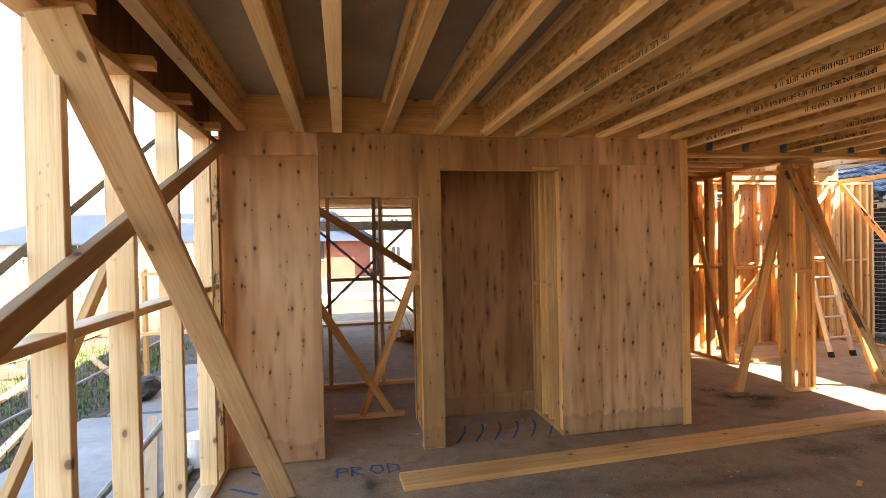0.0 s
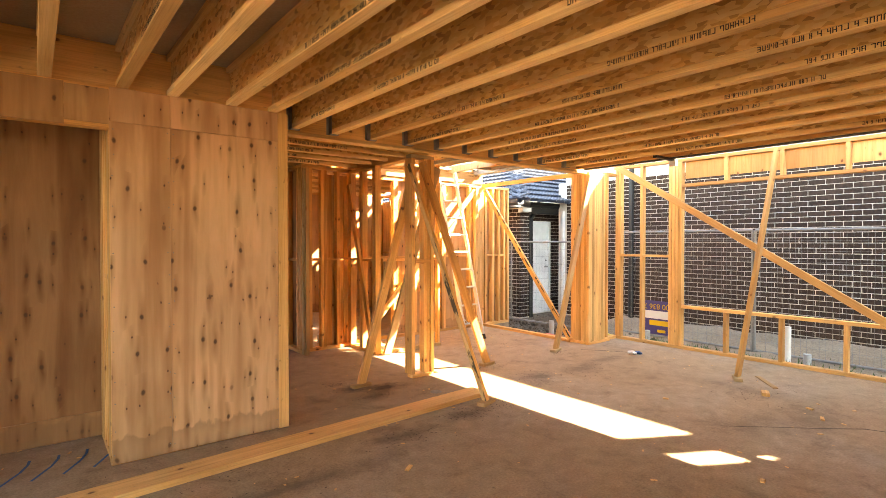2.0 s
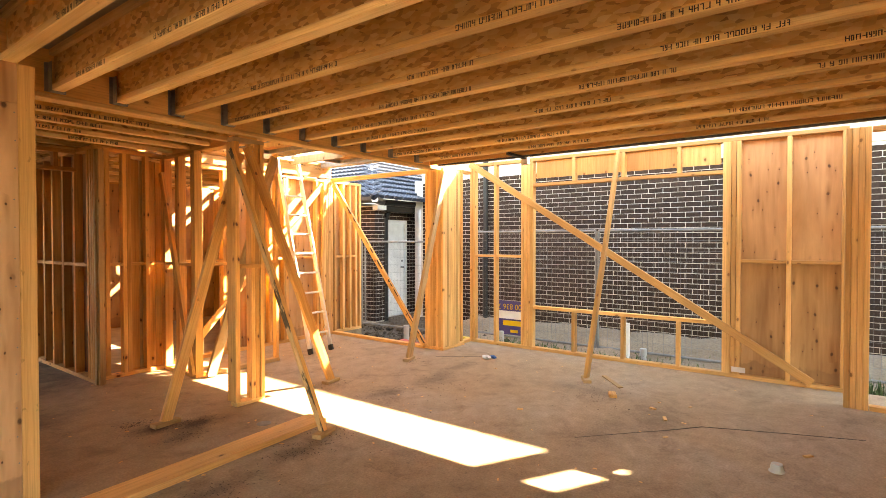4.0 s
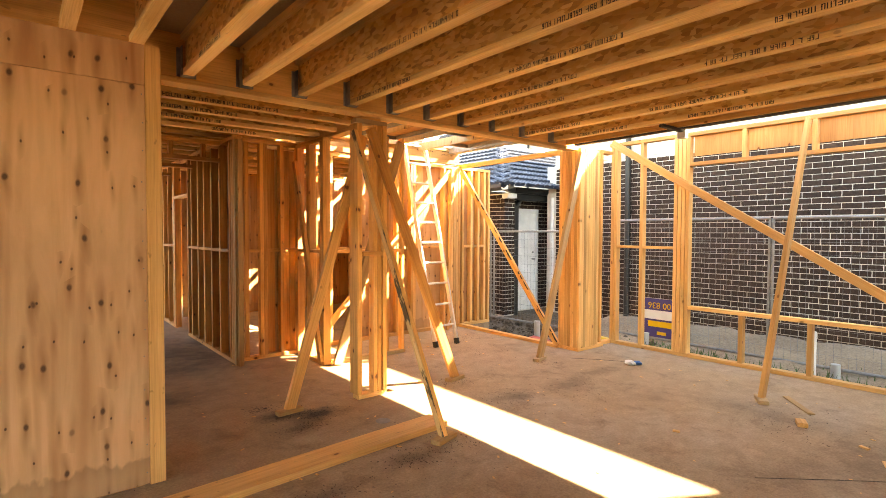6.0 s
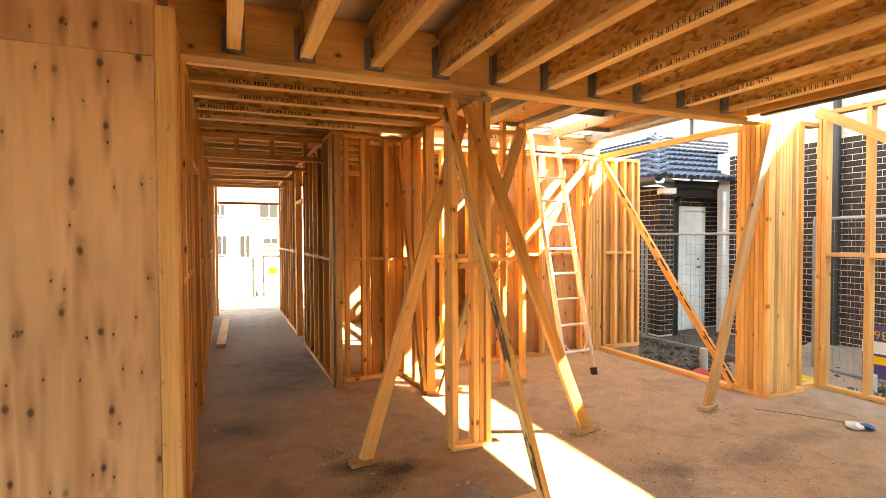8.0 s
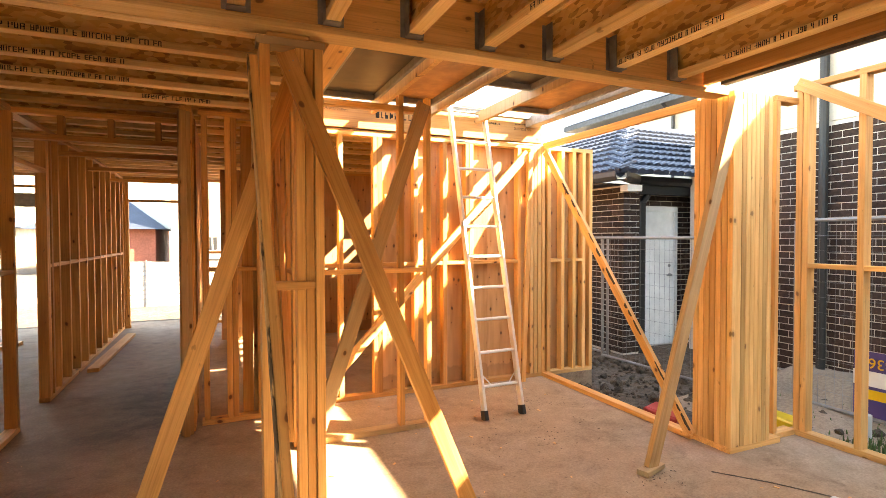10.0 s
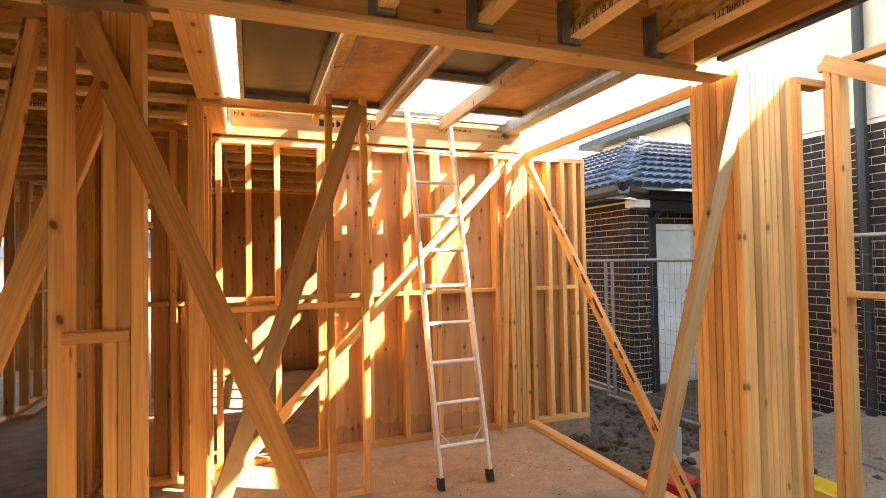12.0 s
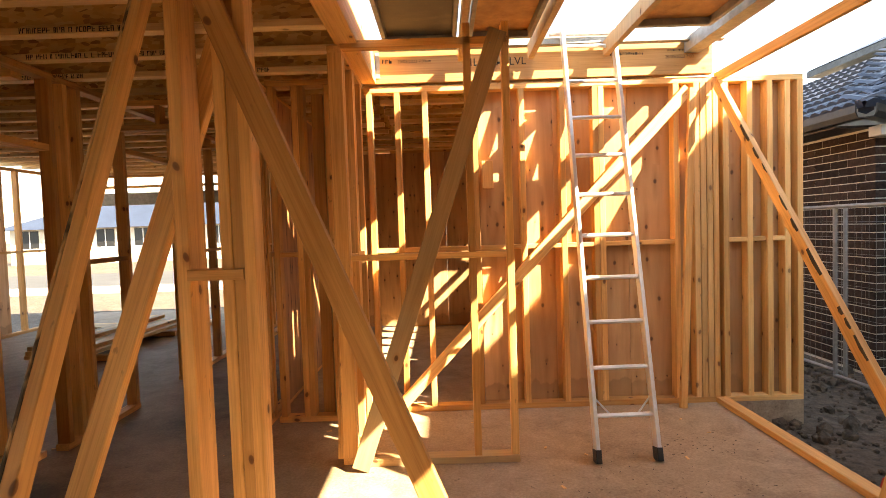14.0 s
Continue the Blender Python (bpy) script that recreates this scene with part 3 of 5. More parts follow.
board("end_stud", (5.03, Y0 + 0.045, 0.0), (5.03, Y0 + 0.045, H), 0.085, 0.09, PINE_PALE, w1, (0, 1, 0))
niche = stud_wall("wall_niche", "x", 6.66 + 0.012 + SD / 2, 2.6, 3.96, steps(2.62, 3.94, 0.44), "plywood wall at the back of the niche")
# Recess shade is in the sheet colour here, on top of its water stain.
for x0, x1 in ((2.6, 3.9),):
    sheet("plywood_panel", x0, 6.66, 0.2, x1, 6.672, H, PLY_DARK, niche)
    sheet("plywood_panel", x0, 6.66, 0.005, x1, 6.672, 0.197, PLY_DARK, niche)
stud_wall("wall_niche_side", "y", 3.85, 6.02, 6.65, [6.05, 6.11, 6.25, 6.4, 6.52, 6.62], "open stud wall at the side of the niche", mat=PINE_PALE)
stud_wall("wall_niche_side", "y", 2.65, 6.02, 6.65, [6.05, 6.3, 6.62], "open stud wall at the side of the niche")
# ---- west outer wall ----
west = stud_wall("wall_west", "y", 0.95, -2.9, 5.9, [-2.8, -2.2, -1.6, -1.0, -0.4, 0.2, 0.8, 1.4, 1.95, 2.5, 3.05, 3.62, 4.2, 4.85, 5.58, 5.86], "open pine stud wall of the outer side, with daylight behind it", mat=PINE_WHITE, nog=1.44, top=2.55, depth=0.115)
for y in (2.9, 3.6, 4.2, 4.78, 5.47):
    board("packer", (0.93, y, 2.574), (1.1, y + 0.02, 2.574), 0.045, 0.09, PINE, west, (0, 1, 0))


board("corner_stud", (0.96, 5.80, 0.045), (0.96, 5.80, 2.505), 0.045, 0.1, PINE_MOULD, west, (1, 0, 0), "grey-green weathered corner stud")
# Dark sheet colour stands in for the shadow under the floor edge.
tagged(block("rim_board", 0.885, -2.9, 2.552, 0.925, 6.0, TOP - 0.002, PLY_DARK), "rim board over the outer stud wall, its shadow put into a dark colour", "rim board", kind="structure")
tagged(board("steel_strap", (0.872, 5.3, 2.55), (0.872, 1.9, 0.9), 0.035, 0.003, STEEL, None, (1, 0, 0)), "perforated steel strap brace outside the stud wall", "strap")


def brace(name, p0, p1, label, w=0.09, d=0.035, mat=PINE, side=(0, 1, 0), foot=None):
    b = thing(name, label, "brace", "temporary timber braces")
    board("timber", p0, p1, w, d, mat, b, side)
    p0, p1 = Vector(p0), Vector(p1)
    z = (p1 - p0).normalized()
    n = Vector(side)
    n = (n - z * n.dot(z)).normalized()
    for k in (0.05, 0.09):
        for s in (-1, 1):
            c = p0 + z * k + n.cross(z) * (w * 0.2 * (1 if k > 0.06 else -1)) + n * s * (d / 2 + 0.0008)
            bm = bmesh.new()
            tube(bm, c - n * 0.001, c + n * 0.001, 0.004, 6)
            part("nail", bm, STEEL, b)
    if foot is not None:
        f = Vector(p1)
        board("foot_block", (f.x - 0.11 * math.cos(foot), f.y - 0.11 * math.sin(foot), 0.02), (f.x + 0.11 * math.cos(foot), f.y + 0.11 * math.sin(foot), 0.02), 0.035, 0.085, PINE_GREY, b, (-math.sin(foot), math.cos(foot), 0))
    return b


brace("timber_brace", (1.03, 3.5, 2.5), (1.49, 5.36, 0.0), "pale diagonal timber brace on the outer stud wall", 0.145, 0.045, PINE_WHITE, (0, 1, 0))
brace("timber_brace", (1.03, 5.8, 2.5), (1.03, 2.2, 1.13), "brown diagonal timber brace across the outer stud wall", 0.09, 0.045, PINE_GREY, (1, 0, 0))
brace("timber_brace", (0.86, 4.75, 2.1), (0.3, 3.7, -0.2), "grey timber prop leaning outside the stud wall", 0.07, 0.04, PINE_GREY, (1, 0, 0))

# ---- hall walls ----
hall_w = stud_wall("wall_hall_west", "y", 5.024, 6.06, 14.2, [6.1, 6.18, 6.3, 6.55, 6.85, 7.1, 7.38, 8.22, 8.36, 8.5, 9.02, 9.9, 10.05, 10.3, 10.7, 11.1, 11.5, 11.9, 12.3, 12.7, 13.1, 13.5, 13.9, 14.15], "long open stud wall along the hall", opening=((7.40, 8.18, 0, 2.1), (9.05, 9.87, 0, 2.2)), doubles=(6.55, 9.9))
hall_e = stud_wall("wall_hall_east", "y", 6.34, 8.48, 14.2, [8.52, 8.58, 8.66, 9.05, 9.4, 9.75, 10.05, 10.4, 10.6, 11.45, 11.55, 11.9, 12.25, 12.6, 13.0, 13.4, 13.8, 14.15], "long open stud wall along the hall", opening=((10.63, 11.42, 0, 2.05),), doubles=(11.45,))
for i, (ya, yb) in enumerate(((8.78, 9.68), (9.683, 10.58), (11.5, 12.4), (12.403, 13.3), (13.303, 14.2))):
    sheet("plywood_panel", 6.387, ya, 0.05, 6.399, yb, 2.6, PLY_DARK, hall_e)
stud_wall("wall_hall_end", "x", 14.26, 0.9, 10.0, [0.95, 3.93, 4.4, 5.02, 5.07, 5.12, 6.34, 6.39, 7.0, 7.5, 8.0, 8.5, 9.0, 9.5, 9.95], "end wall with a wide opening to the street", opening=((0.98, 3.9, 0, 2.4), (5.15, 6.31, 0, 2.2)))
end_w = bpy.data.objects["wall_hall_end"]
sheet("plywood_panel", 3.92, 14.2, 0.02, 4.97, 14.212, 2.6, PLY_WARM, end_w)
stud_wall("wall_cross", "x", 8.62, 6.43, 7.16, [6.47, 6.65, 6.9, 7.12], "short cross wall of open studs", doubles=(6.65,))
cross = bpy.data.objects["wall_cross"]
for i, x in enumerate((6.80, 6.892, 6.985, 7.08)):
    board("backing_board", (x, 8.69 + 0.006 * (i % 2), 0.0), (x, 8.69 + 0.006 * (i % 2), 2.55), 0.035, 0.088, PINE if i != 1 else PINE_GREY, cross, (1, 0, 0))
stud_wall("wall_stub", "y", 7.12, 7.82, 8.57, [7.84, 8.2, 8.54], "short stud wall beside the void", doubles=(7.84, 8.2), nog=1.31, top=2.62)
w = thing("hall_header", "timber header frame across the hall", "frame")
board("rail", (5.08, 9.0, 2.4), (6.29, 9.0, 2.4), 0.045, 0.09, PINE, w)
board("rail", (5.08, 9.0, 2.6), (6.29, 9.0, 2.6), 0.045, 0.09, PINE, w)
for x in (5.4, 5.75, 6.1):
    board("cripple_stud", (x, 9.0, 2.42), (x, 9.0, 2.58), 0.045, 0.09, PINE, w)
for y in (10.3, 11.6, 13.0):
    w = thing("hall_header", "timber header rail across the hall", "frame")
    board("rail", (5.08, y, 2.45), (6.29, y, 2.45), 0.045, 0.09, PINE, w)

for y, x in ((8.43, 6.305), (8.43, 6.352), (8.384, 6.325)):
    board("jamb_stud", (x, y, 0.0), (x, y, 2.58), 0.044, 0.044, PINE_GREY, hall_e)
brace("timber_brace", (7.03, 8.5, 2.4), (7.06, 7.86, 0.03), "diagonal timber brace on the short stud wall", 0.08, 0.04, PINE, (1, 0, 0))
tagged(board("floor_plank", (5.2, 11.0, 0.024), (5.27, 13.4, 0.024), 0.045, 0.12, PINE_PALE, None, (1, 0, 0)), "pale plank lying along the hall wall", "plank")

# ---- wall with the ladder ----
YL = 8.72
lad = stud_wall("wall_ladder", "x", YL + SD / 2, 7.16, 9.96, [7.2, 7.42, 7.64, 7.98, 8.4, 8.72, 8.98, 9.62], "stud wall half backed with plywood, in patches of sun", nog=1.31, top=2.6, doubles=(7.98, 8.98))
for x0, x1 in ((8.06, 8.66), (8.663, 9.26), (9.263, 9.96)):
    sheet("plywood_panel", x0, YL + SD + 0.002, 0.02, x1, YL + SD + 0.014, 2.6, PLY_WARM, lad)
for x in (9.78, 9.83, 9.88, 9.93):
    board("corner_stud", (x, YL + 0.045, 0.045), (x, YL + 0.045, 2.6), 0.045, 0.09, PINE_PALE if x < 9.9 else PINE, lad)
block("packing_block", 8.075, YL + 0.01, 1.78, 8.165, YL + 0.05, 2.0, PINE, lad)
ret = stud_wall("wall_return", "x", YL + SD / 2, 9.985, 10.62, [10.01, 10.2, 10.36, 10.5, 10.6], "short stud return wall backed with plywood, outside the slab edge", nog=1.31, top=2.6, mat=PINE_PALE, z0=0.0)
sheet("plywood_panel", 9.99, YL + SD + 0.002, 0.02, 10.62, YL + SD + 0.014, 2.58, PLY_WARM, ret)
back = stud_wall("wall_back_room", "x", 12.4, 7.0, 9.96, steps(7.05, 9.9, 0.45), "plywood wall of the back room")
for x0, x1 in ((6.6, 7.8), (7.803, 9.0), (9.003, 9.96)):
    sheet("plywood_panel", x0, 12.33, 0.02, x1, 12.342, 2.6, PLY_WARM, back)
stud_wall("wall_back_east", "y", 9.92, 8.95, 12.3, steps(9.0, 12.3, 0.45), "outer stud wall of the back room", nog=1.31)
far_w = stud_wall("wall_west_far", "y", 0.95, 6.1, 14.2, steps(6.15, 14.1, 0.6), "outer stud wall beyond the plywood wall, sheeted to darken the hall")
# Out of view; these sheets are added to hold daylight off the hall.
for i in range(6):
    sheet("plywood_panel", 0.88, 6.1 + i * 1.1, 0.02, 0.892, 7.197 + i * 1.1, 2.6, PLY, far_w)
sheet("plywood_sheet", 9.97, 8.95, 0.0, 9.985, 12.35, 2.5, PLY, None)
tagged(bpy.data.objects["plywood_sheet"], "plywood bracing sheet on the outer stud wall", "plywood", kind="structure")

brace("timber_brace", (9.7, 8.69, 2.5), (7.36, 8.69, 0.05), "long diagonal timber brace across the stud wall, partly in sun", 0.09, 0.035, PINE_PALE, (0, 1, 0))
brace("timber_stick", (9.72, 8.66, 2.5), (9.6, 8.62, 0.0), "thin timber stick leaning on the stud wall", 0.055, 0.035, PINE, (0, 1, 0))

# light frame standing in front of the ladder wall
fr = thing("stud_screen", "light open timber frame standing on the slab", "frame")
board("bottom_plate", (7.2, 7.83, 0.022), (8.19, 7.83, 0.022), 0.045, 0.09, PINE_GREY, fr)
board("top_rail", (7.16, 7.83, 2.615), (8.19, 7.83, 2.615), 0.045, 0.07, PINE, fr)
board("noggin", (7.18, 7.83, 1.31), (8.14, 7.83, 1.31), 0.036, 0.08, PINE, fr)
for x in (7.93, 8.165):
    board("stud", (x, 7.83, 0.045), (x, 7.83, 2.72), 0.045, 0.07, PINE, fr)
brace("timber_brace", (8.12, 7.78, 2.66), (7.2, 7.72, 0.02), "diagonal timber brace leaning on the light frame", 0.11, 0.045, PINE_GREY, (0, 1, 0))

# ---- post with props ----
post = thing("timber_post", "built-up timber post of paired studs under the beam", "post")
board("stud", (6.79, 6.58, 0.04), (6.79, 6.58, 2.525), 0.05, 0.14, PINE, post, (0, 1, 0))
for x in (6.955, 7.0, 7.046):
    board("stud", (x, 6.55 if x < 7.04 else 6.53, 0.04), (x, 6.55 if x < 7.04 else 6.53, 2.525), 0.043, 0.09, PINE, post, (0, 1, 0))
board("bottom_plate", (6.77, 6.55, 0.02), (7.07, 6.55, 0.02), 0.04, 0.1, PINE_PALE, post)
board("noggin", (6.815, 6.53, 1.34), (7.02, 6.53, 1.34), 0.04, 0.09, PINE, post)
board("cap", (6.75, 6.55, 2.545), (7.08, 6.55, 2.545), 0.04, 0.1, PINE_GREY, post)
board("packer", (6.8, 6.54, 2.576), (7.0, 6.54, 2.576), 0.02, 0.08, PINE_PALE, post)
brace("timber_brace", (6.88, 6.47, 2.48), (7.88, 6.44, 0.03), "pale diagonal prop, its foot in the sun", 0.09, 0.045, PINE, (0, 1, 0), 0.2)
mp = brace("timber_brace", (6.735, 6.5, 2.44), (6.795, 5.3, 0.03), "prop with black mould stains on one side", 0.055, 0.036, PINE, (1, 0, 0), 0.3)
board("mouldy_face", (6.711, 6.5, 2.44), (6.771, 5.3, 0.03), 0.055, 0.010, PINE_MOULD, mp, (1, 0, 0), "weathered face with black mould")
brace("timber_brace", (6.95, 6.72, 2.45), (6.14, 6.57, 0.03), "pale diagonal prop on a foot block", 0.045, 0.09, PINE, (0.95, 0, 0.3), 0.1)

# ---- corner stack of studs and slab edge ----
pack = thing("stud_stack", "thick corner post of many laminated pine studs", "post")
board("bottom_plate", (9.95, 6.56, 0.022), (10.5, 6.56, 0.022), 0.044, 0.32, PINE, pack)
for i in range(7):
    board("stud", (9.995, 6.42 + i * 0.048, 0.045), (9.995, 6.42 + i * 0.048, 2.62), 0.09, 0.044, PINE_PALE, pack, (0, 1, 0))
for i in range(7):
    board("stud", (10.065 + i * 0.047, 6.442, 0.045), (10.065 + i * 0.047, 6.442, 2.62), 0.044, 0.09, PINE_PALE, pack, (0, 1, 0))
tagged(board("slab_edge_plate", (9.96, 6.72, 0.022), (9.96, 8.72, 0.022), 0.044, 0.09, PINE, None, (1, 0, 0)), "long timber plate along the slab edge", "plate", kind="structure")
tagged(board("top_rail", (9.96, 6.7, 2.6), (9.96, 8.76, 2.6), 0.07, 0.035, PINE, None, (1, 0, 0)), "timber rail spanning the open side", "rail", kind="structure")
kb = brace("timber_brace", (9.92, 8.66, 2.52), (9.9, 6.7, 0.05), "knotty diagonal brace with a bark edge across the open side", 0.08, 0.04, PINE, (1, 0, 0))
rnd = random.Random(17)
bark = bmesh.new()
k = 0.16
while k < 0.97:
    step = rnd.uniform(0.015, 0.13)
    a, b = Vector((9.92, 8.66, 2.52)).lerp(Vector((9.9, 6.7, 0.05)), k), Vector((9.92, 8.66, 2.52)).lerp(Vector((9.9, 6.7, 0.05)), k + step * rnd.uniform(0.25, 0.8))
    d = (b - a).normalized()
    up = Vector((1, 0, 0)).cross(d).normalized()
    up = up if up.z > 0 else -up
    w0 = rnd.uniform(0.004, 0.02)
    base = Vector((-0.0215, 0, 0)) + up * (0.0395 - w0)
    quad = [a + base, (a + b) / 2 + base - up * 0.008, b + base, b + base + up * w0, a + base + up * w0]
    f = [bark.verts.new(p) for p in quad] + [bark.verts.new(p + Vector((0.003, 0, 0))) for p in quad]
    bark.faces.new(f[:5])
    bark.faces.new(f[:4:-1])
    for i in range(5):
        bark.faces.new((f[i], f[5 + i], f[5 + (i + 1) % 5], f[(i + 1) % 5]))
    k += step
tagged(part("bark_edge", bark, WET, kb, "dark remains of bark along one edge"), kind="stuff")
brace("timber_brace", (9.93, 6.36, 2.55), (9.22, 6.43, 0.03), "weathered prop standing against the corner stack", 0.09, 0.045, PINE_GREY, (0, 1, 0), 0.3)

# ---- window wall ----
XW = 10.76
win = stud_wall("wall_east", "y", XW + SD / 2, 1.81, 6.5, [1.84, 2.32, 2.80, 2.85, 2.90, 2.94, 3.44, 4.11, 4.78, 5.41, 5.46, 5.51, 5.56, 6.02, 6.4, 6.45], "stud wall with a wide window opening towards the dark brick house", top=2.77, nog=1.35, opening=((2.965, 5.385, 0.64, 2.36),), mat=PINE_PALE)
for y0, y1 in ((2.99, 3.41), (3.47, 4.08), (4.14, 4.75), (4.81, 5.36)):
    sheet("lintel_board", XW + 0.05, y0, 2.48, XW + 0.062, y1, 2.72, LVL, win)
for y0, y1, z0, z1 in ((1.83, 2.32, 0.04, 1.33), (2.323, 2.83, 0.04, 1.33), (1.83, 2.32, 1.333, 2.75), (2.323, 2.83, 1.333, 2.75)):
    sheet("plywood_panel", XW + SD + 0.002, y0, z0, XW + SD + 0.014, y1, z1, PLY_WARM if z0 > 1 else PLY_STAINED, win)
stud_wall("wall_jog", "x", 6.5, 10.5, 10.76, [10.52], "short plate between the corner stack and the window wall", top=2.66, nog=0)
brace("timber_brace", (XW - 0.02, 6.45, 2.77), (XW - 0.02, 2.1, 0.06), "long pale diagonal brace across the window opening", 0.09, 0.035, PINE_PALE, (1, 0, 0))
brace("timber_brace", (10.7, 4.15, 2.72), (9.62, 4.16, 0.03), "pale prop from the window head to the floor", 0.09, 0.04, PINE_PALE, (0, 1, 0), 0.5)
cp = thing("corner_post", "pale built-up corner post of studs", "post")
for i in range(4):
    board("stud", (10.22, 1.69 + i * 0.047, 0.0), (10.22, 1.69 + i * 0.047, H), 0.09, 0.045, PINE_PALE, cp, (0, 1, 0))
stud_wall("wall_south_stub", "y", 10.22, 1.45, 1.66, [1.48], "bottom plate and stud beside the corner post", nog=1.35)

# ---- south side, plain ----
south = stud_wall("wall_south", "x", 1.40, 6.5, 10.25, steps(6.55, 10.2, 0.6), "plywood wall closing the room")
for x0, x1 in ((6.5, 7.7), (7.703, 8.9), (8.903, 10.1)):
    sheet("plywood_panel", x0, 1.46, 0.01, x1, 1.472, H, PLY, south)
s2 = stud_wall("wall_south_far", "x", -2.9, 0.99, 6.5, steps(1.05, 6.4, 0.6), "plywood wall closing the room")
for x in range(5):
    sheet("plywood_panel", 1.0 + x * 1.1, -2.85, 0.01, 2.097 + x * 1.1, -2.838, H, PLY, s2)
s3 = stud_wall("wall_south_side", "y", 6.55, -2.8, 1.35, steps(-2.75, 1.3, 0.6), "plywood wall closing the room")
for y in range(3):
    sheet("plywood_panel", 6.49, -2.83 + y * 1.4, 0.01, 6.502, -1.433 + y * 1.4, H, PLY, s3)

# ---- deck of form panels over the void ----
ZD = 2.80


def deck_panel(x0, x1, y0, y1, mat, label):
    p = thing("formwork_deck", label, "panel", "form panels over the void")
    block("face", x0 + 0.03, y0, ZD + 0.05, x1 - 0.03, y1, ZD + 0.065, mat, p)
    for x in (x0, x1 - 0.03):
        block("side_rail", x, y0, ZD, x + 0.03, y1, ZD + 0.07, STEEL, p)
    for y in (y0, y1 - 0.04):
        block("end_rail", x0 + 0.03, y, ZD, x1 - 0.03, y + 0.04, ZD + 0.045, STEEL, p)


deck_panel(7.37, 7.89, 6.57, 8.36, FILMED, "form panel with a black film face in a steel frame")
deck_panel(7.97, 8.42, 6.57, 8.32, FORM_PLY, "form panel with a water-stained brown face in a steel frame")
deck_panel(8.51, 9.0, 6.57, 7.55, FILMED, "form panel with a black film face in a steel frame")
deck_panel(9.08, 9.63, 6.57, 8.2, FORM_PLY, "form panel with a brown plywood face in a steel frame")
for x in (7.93, 8.465, 9.04):
    tagged(block("formwork_bearer", x - 0.022, 6.57, ZD - 0.05, x + 0.022, 8.62, ZD + 0.06, PINE_GREY), "weathered timber bearer under the form panels", "bearer", "bearers")
tagged(block("formwork_bearer", 9.68, 6.57, ZD - 0.02, 9.80, 8.9, ZD + 0.09, STEEL), "galvanised steel edge bearer", "bearer", "bearers")
tagged(block("formwork_bearer", 7.3, 8.6, ZD + 0.05, 9.95, 8.66, ZD + 0.095, STEEL), "galvanised steel bearer along the wall", "bearer", "bearers")

# ---- ladder ----
lada = thing("ladder", "aluminium single ladder leaning through the open void", "ladder")
f0, f1, t0, t1 = Vector((8.66, 7.74, 0.03)), Vector((9.04, 7.75, 0.03)), Vector((8.70, 8.58, 2.98)), Vector((9.09, 8.60, 2.98))
for a, b in ((f0, t0), (f1, t1)):
    board("rail", a, b, 0.026, 0.07, ALUMINIUM, lada, (0, 1, 0))
    d = (b - a).normalized()
    board("rubber_foot", a - d * 0.03, a + d * 0.05, 0.036, 0.08, BLACK, lada, (0, 1, 0), "black rubber foot")
for i in range(10):
    k = (0.24 + i * 0.285) / 2.98
    bm = bmesh.new()
    a, b = f0.lerp(t0, k), f1.lerp(t1, k)
    tube(bm, a, b, 0.015, 8)
    part("rung", bm, ALUMINIUM, lada)
for s, a in ((1, f0), (-1, f1)):
    board("stay", a.lerp(t0 if s > 0 else t1, 0.12), f0.lerp(f1, 0.5 - s * 0.25).lerp(t0.lerp(t1, 0.5 - s * 0.25), 0.085 + 0.0), 0.012, 0.004, ALUMINIUM, lada, (0, 1, 0))
bm = bmesh.new()
tube(bm, t0 + Vector((-0.1, 0, -0.06)), t1 + Vector((0.1, 0, -0.06)), 0.022, 8)
part("top_bar", bm, ALUMINIUM, lada)

# ---- plank on the floor ----
tagged(board("floor_plank", (2.3, 5.33, 0.024), (6.98, 5.60, 0.024), 0.045, 0.22, LVL, None, (0, 1, 0)), "long brown plank lying on the slab", "plank")

# ---- room behind the doorway ----
lw = stud_wall("wall_inner", "x", 8.05, 1.2, 4.98, [1.75, 2.3, 2.38, 2.95, 3.5, 4.1, 4.7], "open inner stud frame", mat=PINE, nog=1.31, top=2.6)
for a, b in (((1.1, 8.0, 2.4), (3.3, 8.0, 0.4)), ((3.2, 8.0, 2.4), (1.1, 8.0, 0.4))):
    tagged(board("strap_brace", a, b, 0.03, 0.002, STEEL, None, (0, 1, 0)), "perforated steel strap brace on the stud frame", "strap", "strap braces")
brace("timber_brace", (2.56, 6.2, 1.5), (2.08, 6.83, 0.04), "prop crossing behind the doorway", 0.07, 0.035, PINE, (0, 1, 0))
brace("timber_brace", (1.68, 6.25, 1.25), (2.36, 6.84, 0.04), "prop crossing behind the doorway", 0.07, 0.035, PINE, (0, 1, 0))
brace("timber_brace", (1.5, 7.95, 2.25), (2.95, 7.95, 1.3), "diagonal timber brace on the inner stud frame", 0.09, 0.035, PINE, (0, 1, 0))
tagged(board("floor_block", (1.8, 6.86, 0.018), (2.5, 6.86, 0.018), 0.035, 0.09, PINE, None), "short board lying under the props", "board")
tagged(block("steel_lintel", 0.95, 14.09, 2.08, 4.98, 14.19, 2.3, STEEL), "grey steel beam over the wide opening", "steel beam")
tp = thing("timber_pile", "pile of loose pale studs on the slab", "timber")
rnd = random.Random(3)
